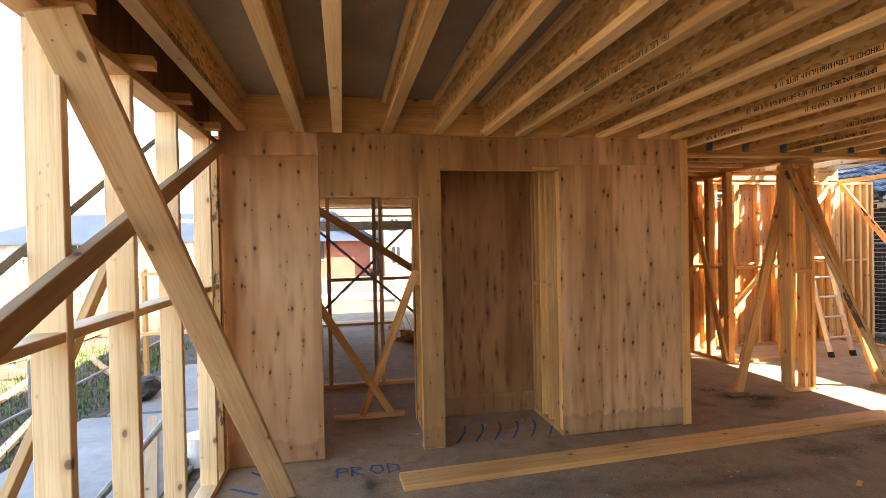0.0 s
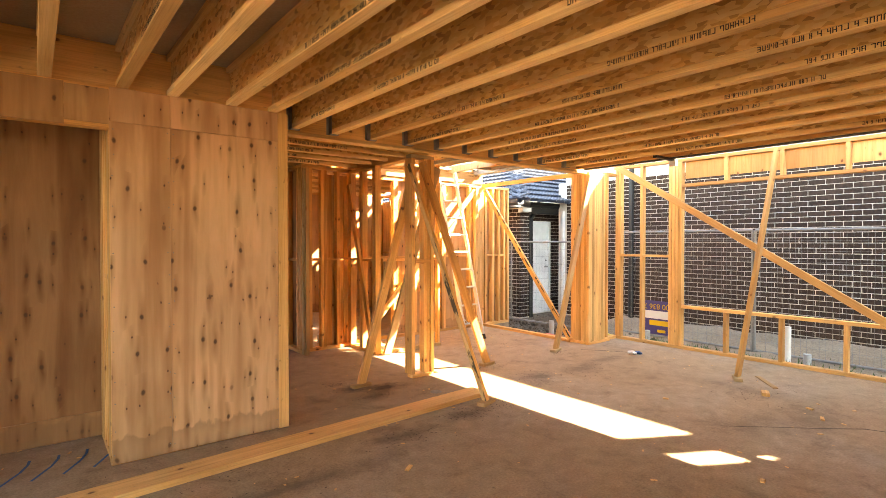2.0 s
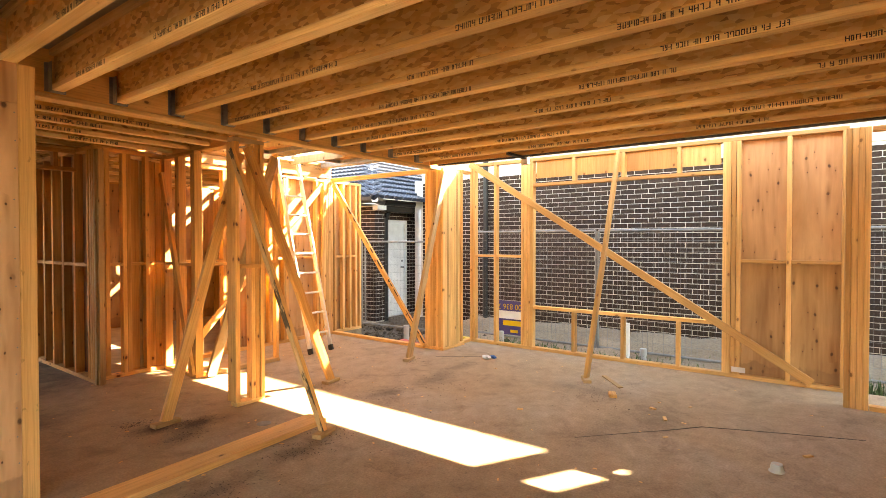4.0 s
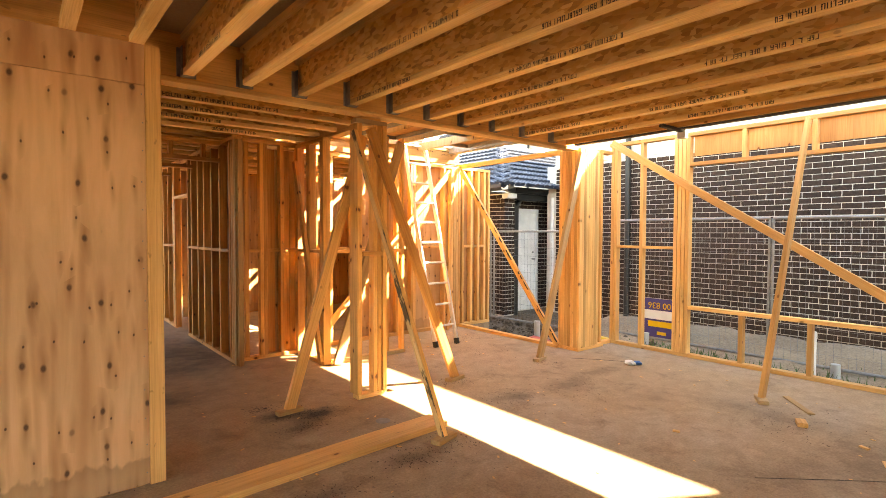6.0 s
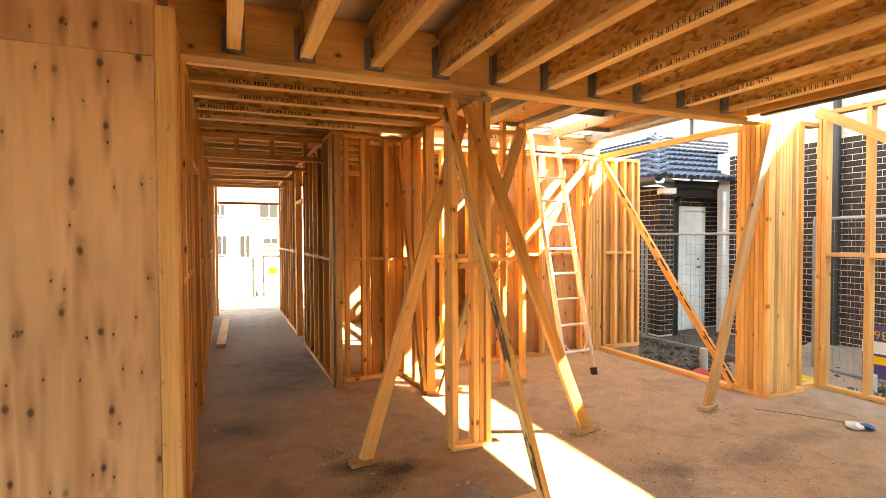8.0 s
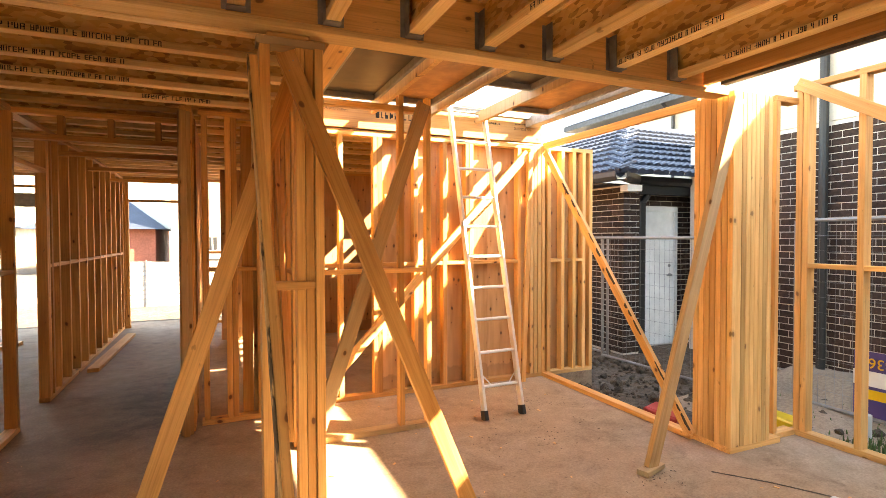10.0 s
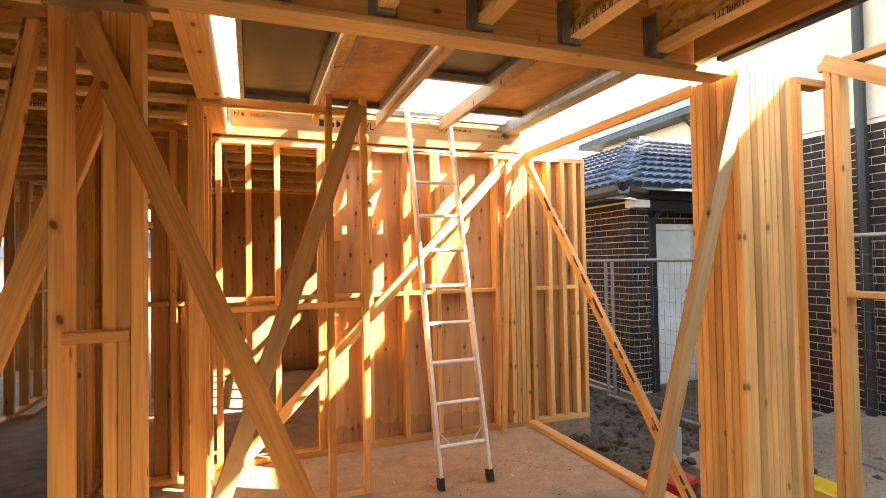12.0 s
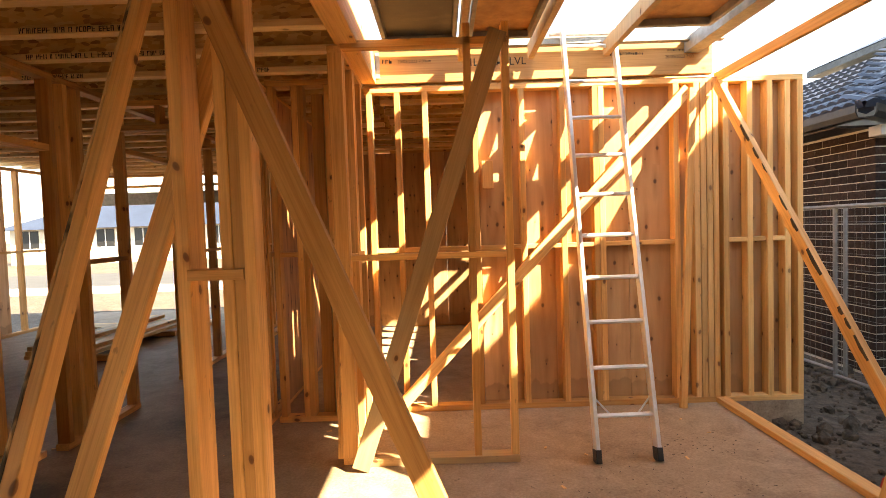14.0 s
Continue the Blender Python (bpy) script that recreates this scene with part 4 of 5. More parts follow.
for i in range(7):
    for k in range(3 - i // 3):
        board("length", (2.9 + i * 0.1 + rnd.uniform(0, 0.02), 10.4 + rnd.uniform(0, 0.2), 0.03 + 0.046 * k + 0.1), (3.05 + i * 0.1, 12.6 + rnd.uniform(-0.2, 0.2), 0.03 + 0.046 * k + 0.1), 0.045, 0.09, PINE_PALE, tp, (1, 0, 0))
for y in (10.8, 12.2):
    board("bearer", (2.8, y, 0.045), (3.75, y, 0.045), 0.07, 0.09, PINE, tp)
tp = thing("timber_pile", "low stack of long boards on the slab", "timber")
for i in range(4):
    board("length", (1.3, 12.9 + i * 0.1, 0.03), (3.9, 12.95 + i * 0.1, 0.03), 0.05, 0.09, PINE_PALE, tp)
# ---- brick house to the east ----
BRICK_MESHES = {}


def brick_mesh(w):
    if w not in BRICK_MESHES:
        bm = bmesh.new()
        box(bm, -0.02, -w / 2, 0, 0.02, w / 2, 0.076, 0.004)
        me = bpy.data.meshes.new("brick")
        bm.to_mesh(me)
        bm.free()
        me.materials.append(BRICK)
        BRICK_MESHES[w] = me
    return BRICK_MESHES[w]


def brick_face(parent, axis, at, a0, a1, z0, z1, near, gaps=()):
    """Courses of bricks on a wall face; those within 'near' (from, to, low, high) are single objects."""
    verts, faces = [], []
    z, row = z0, 0
    while z + 0.076 < z1:
        a = a0 - (0.12 if row % 2 else 0.0)
        while a < a1:
            s, e = max(a, a0), min(a + 0.23, a1)
            mid = (s + e) / 2
            if e - s > 0.05 and not any(g[0] < mid < g[1] and g[2] < z + 0.04 < g[3] for g in gaps):
                full = abs(e - s - 0.23) < 1e-6
                if full and near and near[0] < mid < near[1] and near[2] < z < near[3]:
                    ob = new("brick", brick_mesh(0.23))
                    ob.parent = parent
                    ob.matrix_basis = pose(at + 0.014, mid, z) if axis == "y" else pose(mid, at + 0.014, z, 0, 0, 90)
                else:
                    t = 0.02
                    k = len(verts)
                    for dz in (0, 0.076):
                        for u, v in ((s, -0.006), (e, -0.006), (e, t), (s, t)):
                            verts.append((at + v, u, z + dz) if axis == "y" else (u, at + v, z + dz))
                    faces += [tuple(k + i for i in f) for f in ((0, 1, 2, 3), (4, 7, 6, 5), (0, 4, 5, 1), (1, 5, 6, 2), (2, 6, 7, 3), (3, 7, 4, 0))]
            a += 0.24
        z += 0.086
        row += 1
    me = bpy.data.meshes.new("bricks")
    me.from_pydata(verts, [], faces)
    me.materials.append(BRICK)
    ob = new("bricks", me)
    ob.parent = parent
    return tagged(ob, kind="stuff")


XB = 13.4
house = thing("brick_house", "two-storey neighbouring house of dark brick below cream render", "house")
block("wall", XB, -14, -0.3, XB + 0.25, 9.5, 2.97, MORTAR, house)
block("wall_return", XB, 9.5, -0.3, 24, 9.75, 2.97, MORTAR, house)
block("upper_wall", XB - 0.015, -14, 2.972, XB + 0.3, 9.52, 5.25, RENDER, house)
block("upper_return", XB + 0.3, 9.5, 2.972, 24, 9.77, 5.25, RENDER, house)
block("roof", XB - 0.02, -14, 5.252, XB + 8, 9.6, 5.42, ROOF, house)
# Two unseen blocks added above the eave, shaping the sun patches indoors.
block("parapet", XB - 0.02, -14, 5.422, XB + 0.06, -0.25, 6.6, RENDER, house)
block("pier", XB - 0.02, 0.0, 5.422, XB + 0.06, 0.37, 6.6, RENDER, house)
block("gutter", XB - 0.09, -14, 5.3, XB - 0.022, 9.6, 5.42, DARK_STEEL, house)
bm = bmesh.new()
tube(bm, (XB - 0.09, 7.75, -0.2), (XB - 0.09, 7.75, 5.3), 0.05, 10)
part("downpipe", bm, BLACK, house, "black downpipe")
block("rendered_pier", XB - 0.012, 8.9, 2.9, XB - 0.002, 9.5, 3.0, RENDER, house)
brick_face(house, "y", XB, -2.0, 9.5, -0.17, 2.96, (3.4, 5.6, 0.3, 2.2))

annex = thing("brick_annex", "single-storey dark brick wing with tiled roof and white door", "house")
XA, YA = 12.1, 9.8          # west face and its near corner
XS, YD = 12.45, 10.12       # inner corner and plane of the door
block("wall_west", XA, YA, -0.3, XA + 0.3, 17, 2.35, MORTAR, annex)
block("wall_door", XS + 0.1, YD, -0.3, 17.5, YD + 0.25, 2.35, MORTAR, annex)
brick_face(annex, "y", XA, YA, 15.5, -0.17, 2.33, None)
brick_face(annex, "x", YD, XS, 15.0, -0.17, 2.33, None, ((12.56, 13.5, -0.2, 2.06),))
brick_face(annex, "x", YA, XA, XA + 0.3, -0.17, 2.33, None)
door = thing("white_door", "closed white flush door in the brick wing", "door")
block("leaf", 12.64, YD - 0.03, -0.17, 13.42, YD - 0.012, 1.97, WHITE, door)
for x in (12.57, 13.42):
    block("jamb", x, YD - 0.05, -0.17, x + 0.07, YD - 0.012, 1.97, WHITE, door)
block("head", 12.57, YD - 0.05, 1.973, 13.49, YD - 0.012, 2.05, WHITE, door)
bm = bmesh.new()
tube(bm, (13.32, YD - 0.09, 0.95), (13.22, YD - 0.09, 0.95), 0.012, 8)
tube(bm, (13.32, YD - 0.09, 0.95), (13.32, YD - 0.03, 0.95), 0.022, 8)
tube(bm, (13.32, YD - 0.05, 1.1), (13.32, YD - 0.03, 1.1), 0.022, 8)
part("handle", bm, STEEL, door, "steel lever handle and lock")
bm = bmesh.new()
tube(bm, (13.36, 9.58, -0.2), (13.36, 9.58, 2.3), 0.04, 10)
part("downpipe", bm, WHITE, annex, "white downpipe")
bm = bmesh.new()
box(bm, 12.412, 9.79, -0.25, 12.53, 9.88, 2.1, 0.01)
tube(bm, (12.47, 9.835, 2.06), (12.75, YD - 0.2, 2.3), 0.05, 8)
part("downpipe", bm, BLACK, annex, "black downpipe")
EZ = 2.36
E1, E2 = Vector((11.68, 9.42, EZ)), Vector((12.32, 9.82, EZ))


def gutter(p0, p1):
    d = (p1 - p0).normalized()
    n = Vector((d.y, -d.x, 0))
    bm = bmesh.new()
    prof = ((0, 0), (0.10, 0.0), (0.125, 0.05), (0.125, 0.12), (0.113, 0.12), (0.113, 0.055), (0.095, 0.012), (0.0, 0.012))
    rings = [[bm.verts.new(p + n * (u - 0.02) + Vector((0, 0, v))) for u, v in prof] for p in (p0 - d * 0.02, p1 + d * 0.02)]
    for i in range(len(prof)):
        k = (i + 1) % len(prof)
        bm.faces.new((rings[0][i], rings[0][k], rings[1][k], rings[1][i]))
    bm.faces.new(rings[0][::-1])
    bm.faces.new(rings[1])
    part("gutter", bm, BLACK, annex)


gutter(Vector((E1.x, 17, EZ)), E1)
gutter(E1, E2)
gutter(E2, Vector((15.5, E2.y, EZ)))
block("soffit", E1.x + 0.02, YA, EZ - 0.02, XA + 0.1, 17, EZ + 0.0, DARK_STEEL, annex)
block("soffit", E2.x, E2.y + 0.02, EZ - 0.03, 15.5, YD + 0.1, EZ - 0.01, DARK_STEEL, annex)
block("soffit_return", 12.02, 9.64, EZ - 0.12, 12.3, 9.79, EZ - 0.022, WHITE, annex)
block("fascia", E2.x, E2.y - 0.015, EZ - 0.14, 15.5, E2.y + 0.018, EZ - 0.004, BLACK, annex)


def tiled_plane(parent, eave0, eave1, rise, rows, cut0=0.0, cut1=0.0):
    """Rows of lapped roof tiles from an eave up along 'rise'; cut0, cut1: how far each end draws in per row."""
    eave0, eave1, rise = Vector(eave0), Vector(eave1), Vector(rise)
    along = (eave1 - eave0).normalized()
    length = (eave1 - eave0).length
    n = along.cross(rise).normalized()
    if n.z < 0:
        n = -n
    verts, faces = [], []
    step = rise / rows
    for r in range(rows):
        s, e = cut0 * r, length - cut1 * r
        a = s - (0.15 if r % 2 else 0)
        while a < e:
            u0, u1 = max(a, s), min(a + 0.3, e)
            a += 0.3
            if u1 - u0 < 0.05:
                continue
            k = len(verts)
            segs = 6
            for j in range(segs + 1):
                u = u0 + (u1 - u0 - 0.006) * j / segs
                lift = 0.03 * abs(math.sin(2 * math.pi * j / segs))
                base = eave0 + along * u + step * r
                verts.append(base + n * (0.06 + lift))
                verts.append(base + n * 0.005)
                verts.append(base + step * 1.12 + n * (0.012 + lift))
            for j in range(segs):
                q = k + 3 * j
                faces.append((q + 1, q + 4, q + 3, q))
                faces.append((q, q + 3, q + 5, q + 2))
    me = bpy.data.meshes.new("roof_tiles")
    me.from_pydata(verts, [], faces)
    me.materials.append(ROOF)
    ob = new("roof_tiles", me)
    ob.parent = parent
    return tagged(ob, "glossy blue-grey roof tiles", kind="stuff")


RISE = 9
tiled_plane(annex, (E1.x, 17, EZ + 0.1), (E1.x, E1.y, EZ + 0.1), (2.6, 0, 1.3), RISE, 0, 0.29)
tiled_plane(annex, (E1.x, E1.y, EZ + 0.1), (E1.x + 5.5, E1.y, EZ + 0.1), (0, 2.6, 1.3), RISE, 0.29, 0)
block("ridge_deck", E1.x + 2.55, E1.y + 2.62, 3.3, 17.5, 17, EZ + 1.42, ROOF, annex)
bm = bmesh.new()
for i in range(14):
    a = E1 + Vector((0.06, 0.06, 0.115)) + Vector((2.54, 2.54, 1.29)) * (i / 14)
    tube(bm, a, a + Vector((2.54, 2.54, 1.29)) * 0.078, 0.068 + 0.008 * (i % 2), 6)
tagged(part("ridge_tiles", bm, ROOF, annex), kind="stuff")
bm = bmesh.new()
for i in range(16):
    a = E1 + Vector((2.55 + i * 0.2, 2.6, 1.42))
    tube(bm, a, a + Vector((0.22, 0, 0)), 0.085, 8)
tagged(part("ridge_tiles", bm, ROOF, annex), kind="stuff")

far = thing("far_house", "cream two-storey house with a dark hipped roof, beyond the wing", "house")
block("wall", 19.5, 12.2, 0, 28, 19.8, 5.6, RENDER, far)
block("fascia", 18.9, 11.7, 5.6, 28.6, 20.4, 5.78, DARK_STEEL, far)
bm = bmesh.new()
tube(bm, (18.95, 15.6, 5.6), (19.4, 15.6, 5.3), 0.05, 8)
tube(bm, (19.4, 15.6, 5.3), (19.4, 15.6, 1.0), 0.05, 8)
part("downpipe", bm, DARK_STEEL, far)
bm = bmesh.new()
v = [bm.verts.new(p) for p in ((18.9, 11.7, 5.8), (28.6, 11.7, 5.8), (28.6, 20.4, 5.8), (18.9, 20.4, 5.8), (23.7, 15.8, 7.9), (23.7, 16.3, 7.9))]
for f in ((0, 1, 4), (1, 2, 5, 4), (2, 3, 5), (3, 0, 4, 5)):
    bm.faces.new([v[i] for i in f])
part("roof", bm, ROOF, far)


# ---- temporary fence ----
def fence_panel(x0, y0, x1, y1, z0=-0.12, z1=1.65):
    f = thing("temporary_fence", "galvanised wire mesh temporary fence panel", "fence", "temporary fence panels")
    a, b = Vector((x0, y0, 0)), Vector((x1, y1, 0))
    up = Vector((0, 0, 1))
    for z in (z0, z1):
        bm = bmesh.new()
        tube(bm, a + up * z, b + up * z, 0.019, 8)
        part("rail", bm, STEEL, f)
    for p in (a, b):
        bm = bmesh.new()
        tube(bm, p + up * (z0 - 0.08), p + up * z1, 0.019, 8)
        part("upright", bm, STEEL, f)
    bm = bmesh.new()
    n = int((b - a).length / 0.075)
    for i in range(1, n):
        p = a.lerp(b, i / n)
        tube(bm, p + up * z0, p + up * z1, 0.0017, 3)
    m = int((z1 - z0) / 0.15)
    for i in range(1, m):
        z = z0 + (z1 - z0) * i / m
        tube(bm, a + up * z, b + up * z, 0.0017, 3)
    tagged(part("wire_mesh", bm, WIRE, f), kind="stuff")


for y in (12.1, 9.7):
    fence_panel(11.62, y, 11.75, y - 2.36, -0.12, 1.56)
for y in (7.3, 4.9, 2.5, 0.1):
    fence_panel(12.1, y, 12.1, y - 2.36, -0.12, 1.74)
for y in (-1.0, 1.4, 3.8, 6.2, 8.6, 11.0, 13.4):
    fence_panel(-1.75, y, -1.75, y + 2.36)

# sign on the fence, hung upside down
sign = thing("fence_sign", "purple and white hire sign hung upside down on the fence", "sign")
sx, sy, sz = 12.075, 6.42, 0.21
block("board", sx - 0.004, sy - 0.32, sz - 0.3, sx, sy + 0.32, sz + 0.3, PURPLE, sign)
block("white_band", sx - 0.007, sy - 0.32, sz - 0.02, sx - 0.005, sy + 0.32, sz + 0.12, WHITE, sign)
block("yellow_shape", sx - 0.007, sy - 0.29, sz - 0.14, sx - 0.005, sy + 0.2, sz - 0.05, YELLOW, sign)
block("yellow_shape", sx - 0.007, sy - 0.1, sz - 0.26, sx - 0.005, sy + 0.05, sz - 0.21, YELLOW, sign)
cu = bpy.data.curves.new("sign_text", "FONT")
cu.body, cu.size, cu.extrude = "1300 836 7", 0.135, 0.001
cu.align_x, cu.align_y = "CENTER", "CENTER"
tmp = new("text_source", cu)
me = bpy.data.meshes.new_from_object(tmp.evaluated_get(bpy.context.evaluated_depsgraph_get()))
bpy.data.objects.remove(tmp)
me.materials.clear()
me.materials.append(YELLOW)
tx = new("lettering", me)
tx.matrix_basis = Matrix.Translation((sx - 0.007, sy, sz + 0.2)) @ pose(0, 0, 0, 90, 0, -90) @ pose(0, 0, 0, 0, 0, 180)
tx.parent = sign
tagged(tx, kind="stuff")

# ---- steel arm at the edge of the floor above ----
arm = thing("floor_edge_bracket", "black steel arm with a bright clamp under the floor edge", "bracket")
block("bar", 9.4, 5.02, H - 0.035, 9.84, 5.07, H - 0.006, BLACK, arm)
block("clamp", 9.82, 5.0, H - 0.1, 9.88, 5.09, H + 0.0, ALUMINIUM, arm)
tagged(board("floor_block", (9.17, 3.71, 0.018), (9.28, 3.76, 0.018), 0.035, 0.07, PINE, None), "small offcut lying on the slab", "offcut")

# ---- outside bits ----
for i, (x, y, h) in enumerate(((10.93, 7.92, 0.09), (11.7, 6.45, 0.03), (11.75, 4.35, 0.36), (11.8, 4.12, 0.0))):
    bm = bmesh.new()
    tube(bm, (x, y, -0.25), (x, y, h), 0.05, 16)
    tagged(finish("drain_pipe", bm, PVC if i != 2 else WHITE), "upright plastic drain pipe stub in the dirt", "pipe", "pipe stubs")
rnd = random.Random(8)
bm = bmesh.new()
for i in range(1100):
    x, y = (rnd.uniform(10.3, 13.2), rnd.uniform(1.5, 13)) if i < 450 else (rnd.uniform(10.1, 12.0), rnd.uniform(6.8, 10.5))
    if x < 10.95 and y < 6.7:
        x += 0.8
    r = rnd.uniform(0.008, 0.03) if i % 9 else rnd.uniform(0.04, 0.08)
    v = bmesh.ops.create_icosphere(bm, subdivisions=1, radius=r)["verts"]
    for q in v:
        q.co *= rnd.uniform(0.7, 1.2)
    bmesh.ops.translate(bm, vec=(x, y, -0.2 + r * 0.3), verts=v)
tagged(finish("rubble", bm, DIRT), "stones and rubble on the dirt", "rubble", kind="stuff")


def grass_patch(x0, x1, y0, y1, count, seed, h=0.13):
    rnd = random.Random(seed)
    verts, faces = [], []
    for i in range(count):
        x, y = rnd.uniform(x0, x1), rnd.uniform(y0, y1)
        a, l, lean = rnd.uniform(0, 6.28), h * rnd.uniform(0.5, 1.4), rnd.uniform(0.1, 0.6)
        d = Vector((math.cos(a), math.sin(a), 0))
        s = Vector((-d.y, d.x, 0)) * 0.008
        p = Vector((x, y, -0.2))
        k = len(verts)
        verts += [p - s, p + s, p + d * l * lean * 0.4 + Vector((0, 0, l * 0.6)) + s * 0.7, p + d * l * lean * 0.4 + Vector((0, 0, l * 0.6)) - s * 0.7, p + d * l * lean + Vector((0, 0, l))]
        faces += [(k, k + 1, k + 2, k + 3), (k + 3, k + 2, k + 4)]
    me = bpy.data.meshes.new("grass")
    me.from_pydata(verts, [], faces)
    me.materials.append(GRASS)
    tagged(new("grass", me), "tufts of green grass and weeds", "grass", kind="stuff")


grass_patch(10.95, 11.35, 3.4, 6.3, 750, 1, 0.17)
grass_patch(11.2, 12.4, 3.0, 7.5, 260, 4, 0.08)
grass_patch(10.95, 11.9, 5.3, 6.5, 500, 5, 0.1)
grass_patch(10.95, 11.5, 0.5, 2.0, 900, 2, 0.2)
# sandy bank against the brick house
bm = bmesh.new()
grid = []
for i in range(15):
    x = 10.95 + 2.43 * i / 14
    row = []
    for j in range(61):
        y = -0.5 + 8.5 * j / 60
        z = -0.197 + 0.17 * max(0.0, (x - 11.2) / 2.2) ** 1.4 + (0.05 * noise.noise(Vector((x * 2.2, y * 2.2, 0))) + 0.025 * noise.noise(Vector((x * 8, y * 8, 3)))) * min(1, i / 3)
        row.append(bm.verts.new((x, y, max(z, -0.199))))
    grid.append(row)
for i in range(14):
    for j in range(60):
        bm.faces.new((grid[i][j], grid[i + 1][j], grid[i + 1][j + 1], grid[i][j + 1]))
tagged(finish("ground_bank", bm, SAND), "pale sandy soil banked against the brick house", "ground", kind="structure")
grass_patch(-3.0, -1.0, 2.5, 13, 7000, 3, 0.07)
for i, (x0, y0, x1, y1) in enumerate(((-1.3, 3.0, 0.2, 5.4), (-0.9, 5.5, 0.55, 7.9), (-0.7, 8.0, 0.6, 10.4))):
    tagged(block("white_sheet", x0, y0, -0.19, x1, y1, -0.1, FIBRE), "pale grey fibre cement sheet lying on the ground outside", "sheet", "sheets in the yard")
wn_rock = bmesh.new()
v = bmesh.ops.create_icosphere(wn_rock, subdivisions=3, radius=0.3)["verts"]
for q in v:
    q.co += q.normal * 0.09 * noise.noise(q.co * 6)
    q.co.z *= 0.5
bmesh.ops.translate(wn_rock, vec=(-0.6, 8.6, 0.02), verts=v)
tagged(finish("plastic_bag", wn_rock, BLACK), "crumpled black plastic on the stacked sheets", "plastic")
for x, y, mat, lab in ((11.25, 6.95, YELLOW, "yellow plastic bin lid lying in the dirt"), (10.4, 7.45, RED, "red plastic scrap lying in the dirt")):
    bm = bmesh.new()
    vs = box(bm, -0.2, -0.15, 0, 0.2, 0.15, 0.12, 0.02)
    bmesh.ops.transform(bm, matrix=pose(x, y, -0.17, 12, 8, 30), verts=bm.verts[:])
    tagged(finish("plastic_scrap", bm, mat), lab, "plastic")

# ---- north: street and houses ----
tagged(block("road", -80, 22, -0.22, 80, 29, -0.19, ASPHALT), "asphalt street", "road", kind="structure")
tagged(block("pavement", -80, 20.2, -0.22, 80, 21.8, -0.12, CONCRETE_GREY), "concrete footpath", "pavement", kind="structure")


def street_house(x0, y0, x1, y1, h, wall_mat, label, windows=None):
    hs = thing("street_house", label, "house")
    block("wall", x0, y0, -0.3, x1, y1, h, wall_mat, hs)
    bm = bmesh.new()
    o = 0.6
    cx0, cx1, cy = x0 + (y1 - y0) / 2, x1 - (y1 - y0) / 2, (y0 + y1) / 2
    if cx0 > cx1:
        cx0 = cx1 = (x0 + x1) / 2
    v = [bm.verts.new(p) for p in ((x0 - o, y0 - o, h), (x1 + o, y0 - o, h), (x1 + o, y1 + o, h), (x0 - o, y1 + o, h), (cx0, cy, h + 2.2), (cx1, cy, h + 2.2))]
    for f in ((0, 1, 5, 4), (1, 2, 5), (2, 3, 4, 5), (3, 0, 4)):
        bm.faces.new([v[i] for i in f])
    part("roof", bm, ROOF, hs)
    if windows is None:
        windows = []
        for k in range(max(1, int((x1 - x0) / 2.6))):
            for z in ((0.9, 3.7) if h > 4 else (0.9,)):
                windows.append((x0 + 0.8 + k * 2.6, x0 + 2.0 + k * 2.6, z, z + 1.2))
    for xa, xb, za, zb in windows:
        wdw = block("window", xa, y0 - 0.04, za, xb, y0 + 0.02, zb, BLACK, hs)
        block("frame", xa - 0.06, y0 - 0.06, za - 0.06, xb + 0.06, y0 - 0.042, za, WHITE, wdw)
        block("frame", (xa + xb) / 2 - 0.03, y0 - 0.06, za, (xa + xb) / 2 + 0.03, y0 - 0.042, zb, WHITE, wdw)
    return hs


street_house(-1.2, 34, 3.6, 42, 2.0, RED_BRICK, "red brick house across the street")
street_house(4.4, 33, 16, 41, 6.4, PALE_BRICK, "cream two-storey house across the street", ((6.06, 6.49, 0.43, 1.58), (4.87, 5.33, 0.6, 1.58), (4.82, 5.26, 2.68, 3.26), (7.09, 7.95, 2.6, 3.3), (7.25, 7.93, 1.14, 1.43), (10.0, 11.2, 0.9, 2.1), (10.0, 11.2, 3.7, 4.9)))
street_house(-22, 40, -5.0, 48, 2.2, RENDER, "pale two-storey house across the street")
street_house(18, 34, 32, 42, 5.2, RENDER, "pale two-storey house across the street")
street_house(-30, 4, -20, 16, 2.8, RENDER, "pale house beyond the fence")
street_house(-32, 18, -20, 30, 2.2, WHITE, "white house beyond the fence")
street_house(-34, -10, -22, 2, 3.0, RENDER, "pale house beyond the fence")
hd = thing("hoarding_panel", "pale hoarding panel behind a wire mesh before the street", "panel")
block("sheet", 3.6, 19.0, -0.2, 6.07, 19.03, 0.94, PVC, hd)
for u in (3.6, 4.85, 6.04):
    block("upright", u, 18.96, -0.2, u + 0.03, 18.998, 0.99, WIRE, hd)
for z in [0.0 + 0.12 * k for k in range(9)]:
    block("wire", 3.63, 18.985, z, 6.04, 18.992, z + 0.008, WIRE, hd)
ct = thing("site_cabin", "white portable site cabin with a dark door frame", "cabin")
block("wall", 6.16, 19.2, -0.25, 7.5, 20.2, 1.16, WHITE, ct)
block("roof", 6.12, 19.16, 1.163, 7.54, 20.24, 1.21, PVC, ct)
for x in (6.3, 6.82):
    block("door_frame", x, 19.17, -0.2, x + 0.035, 19.197, 1.0, DARK_STEEL, ct)
block("door_frame", 6.335, 19.17, 0.965, 6.82, 19.197, 1.0, DARK_STEEL, ct)
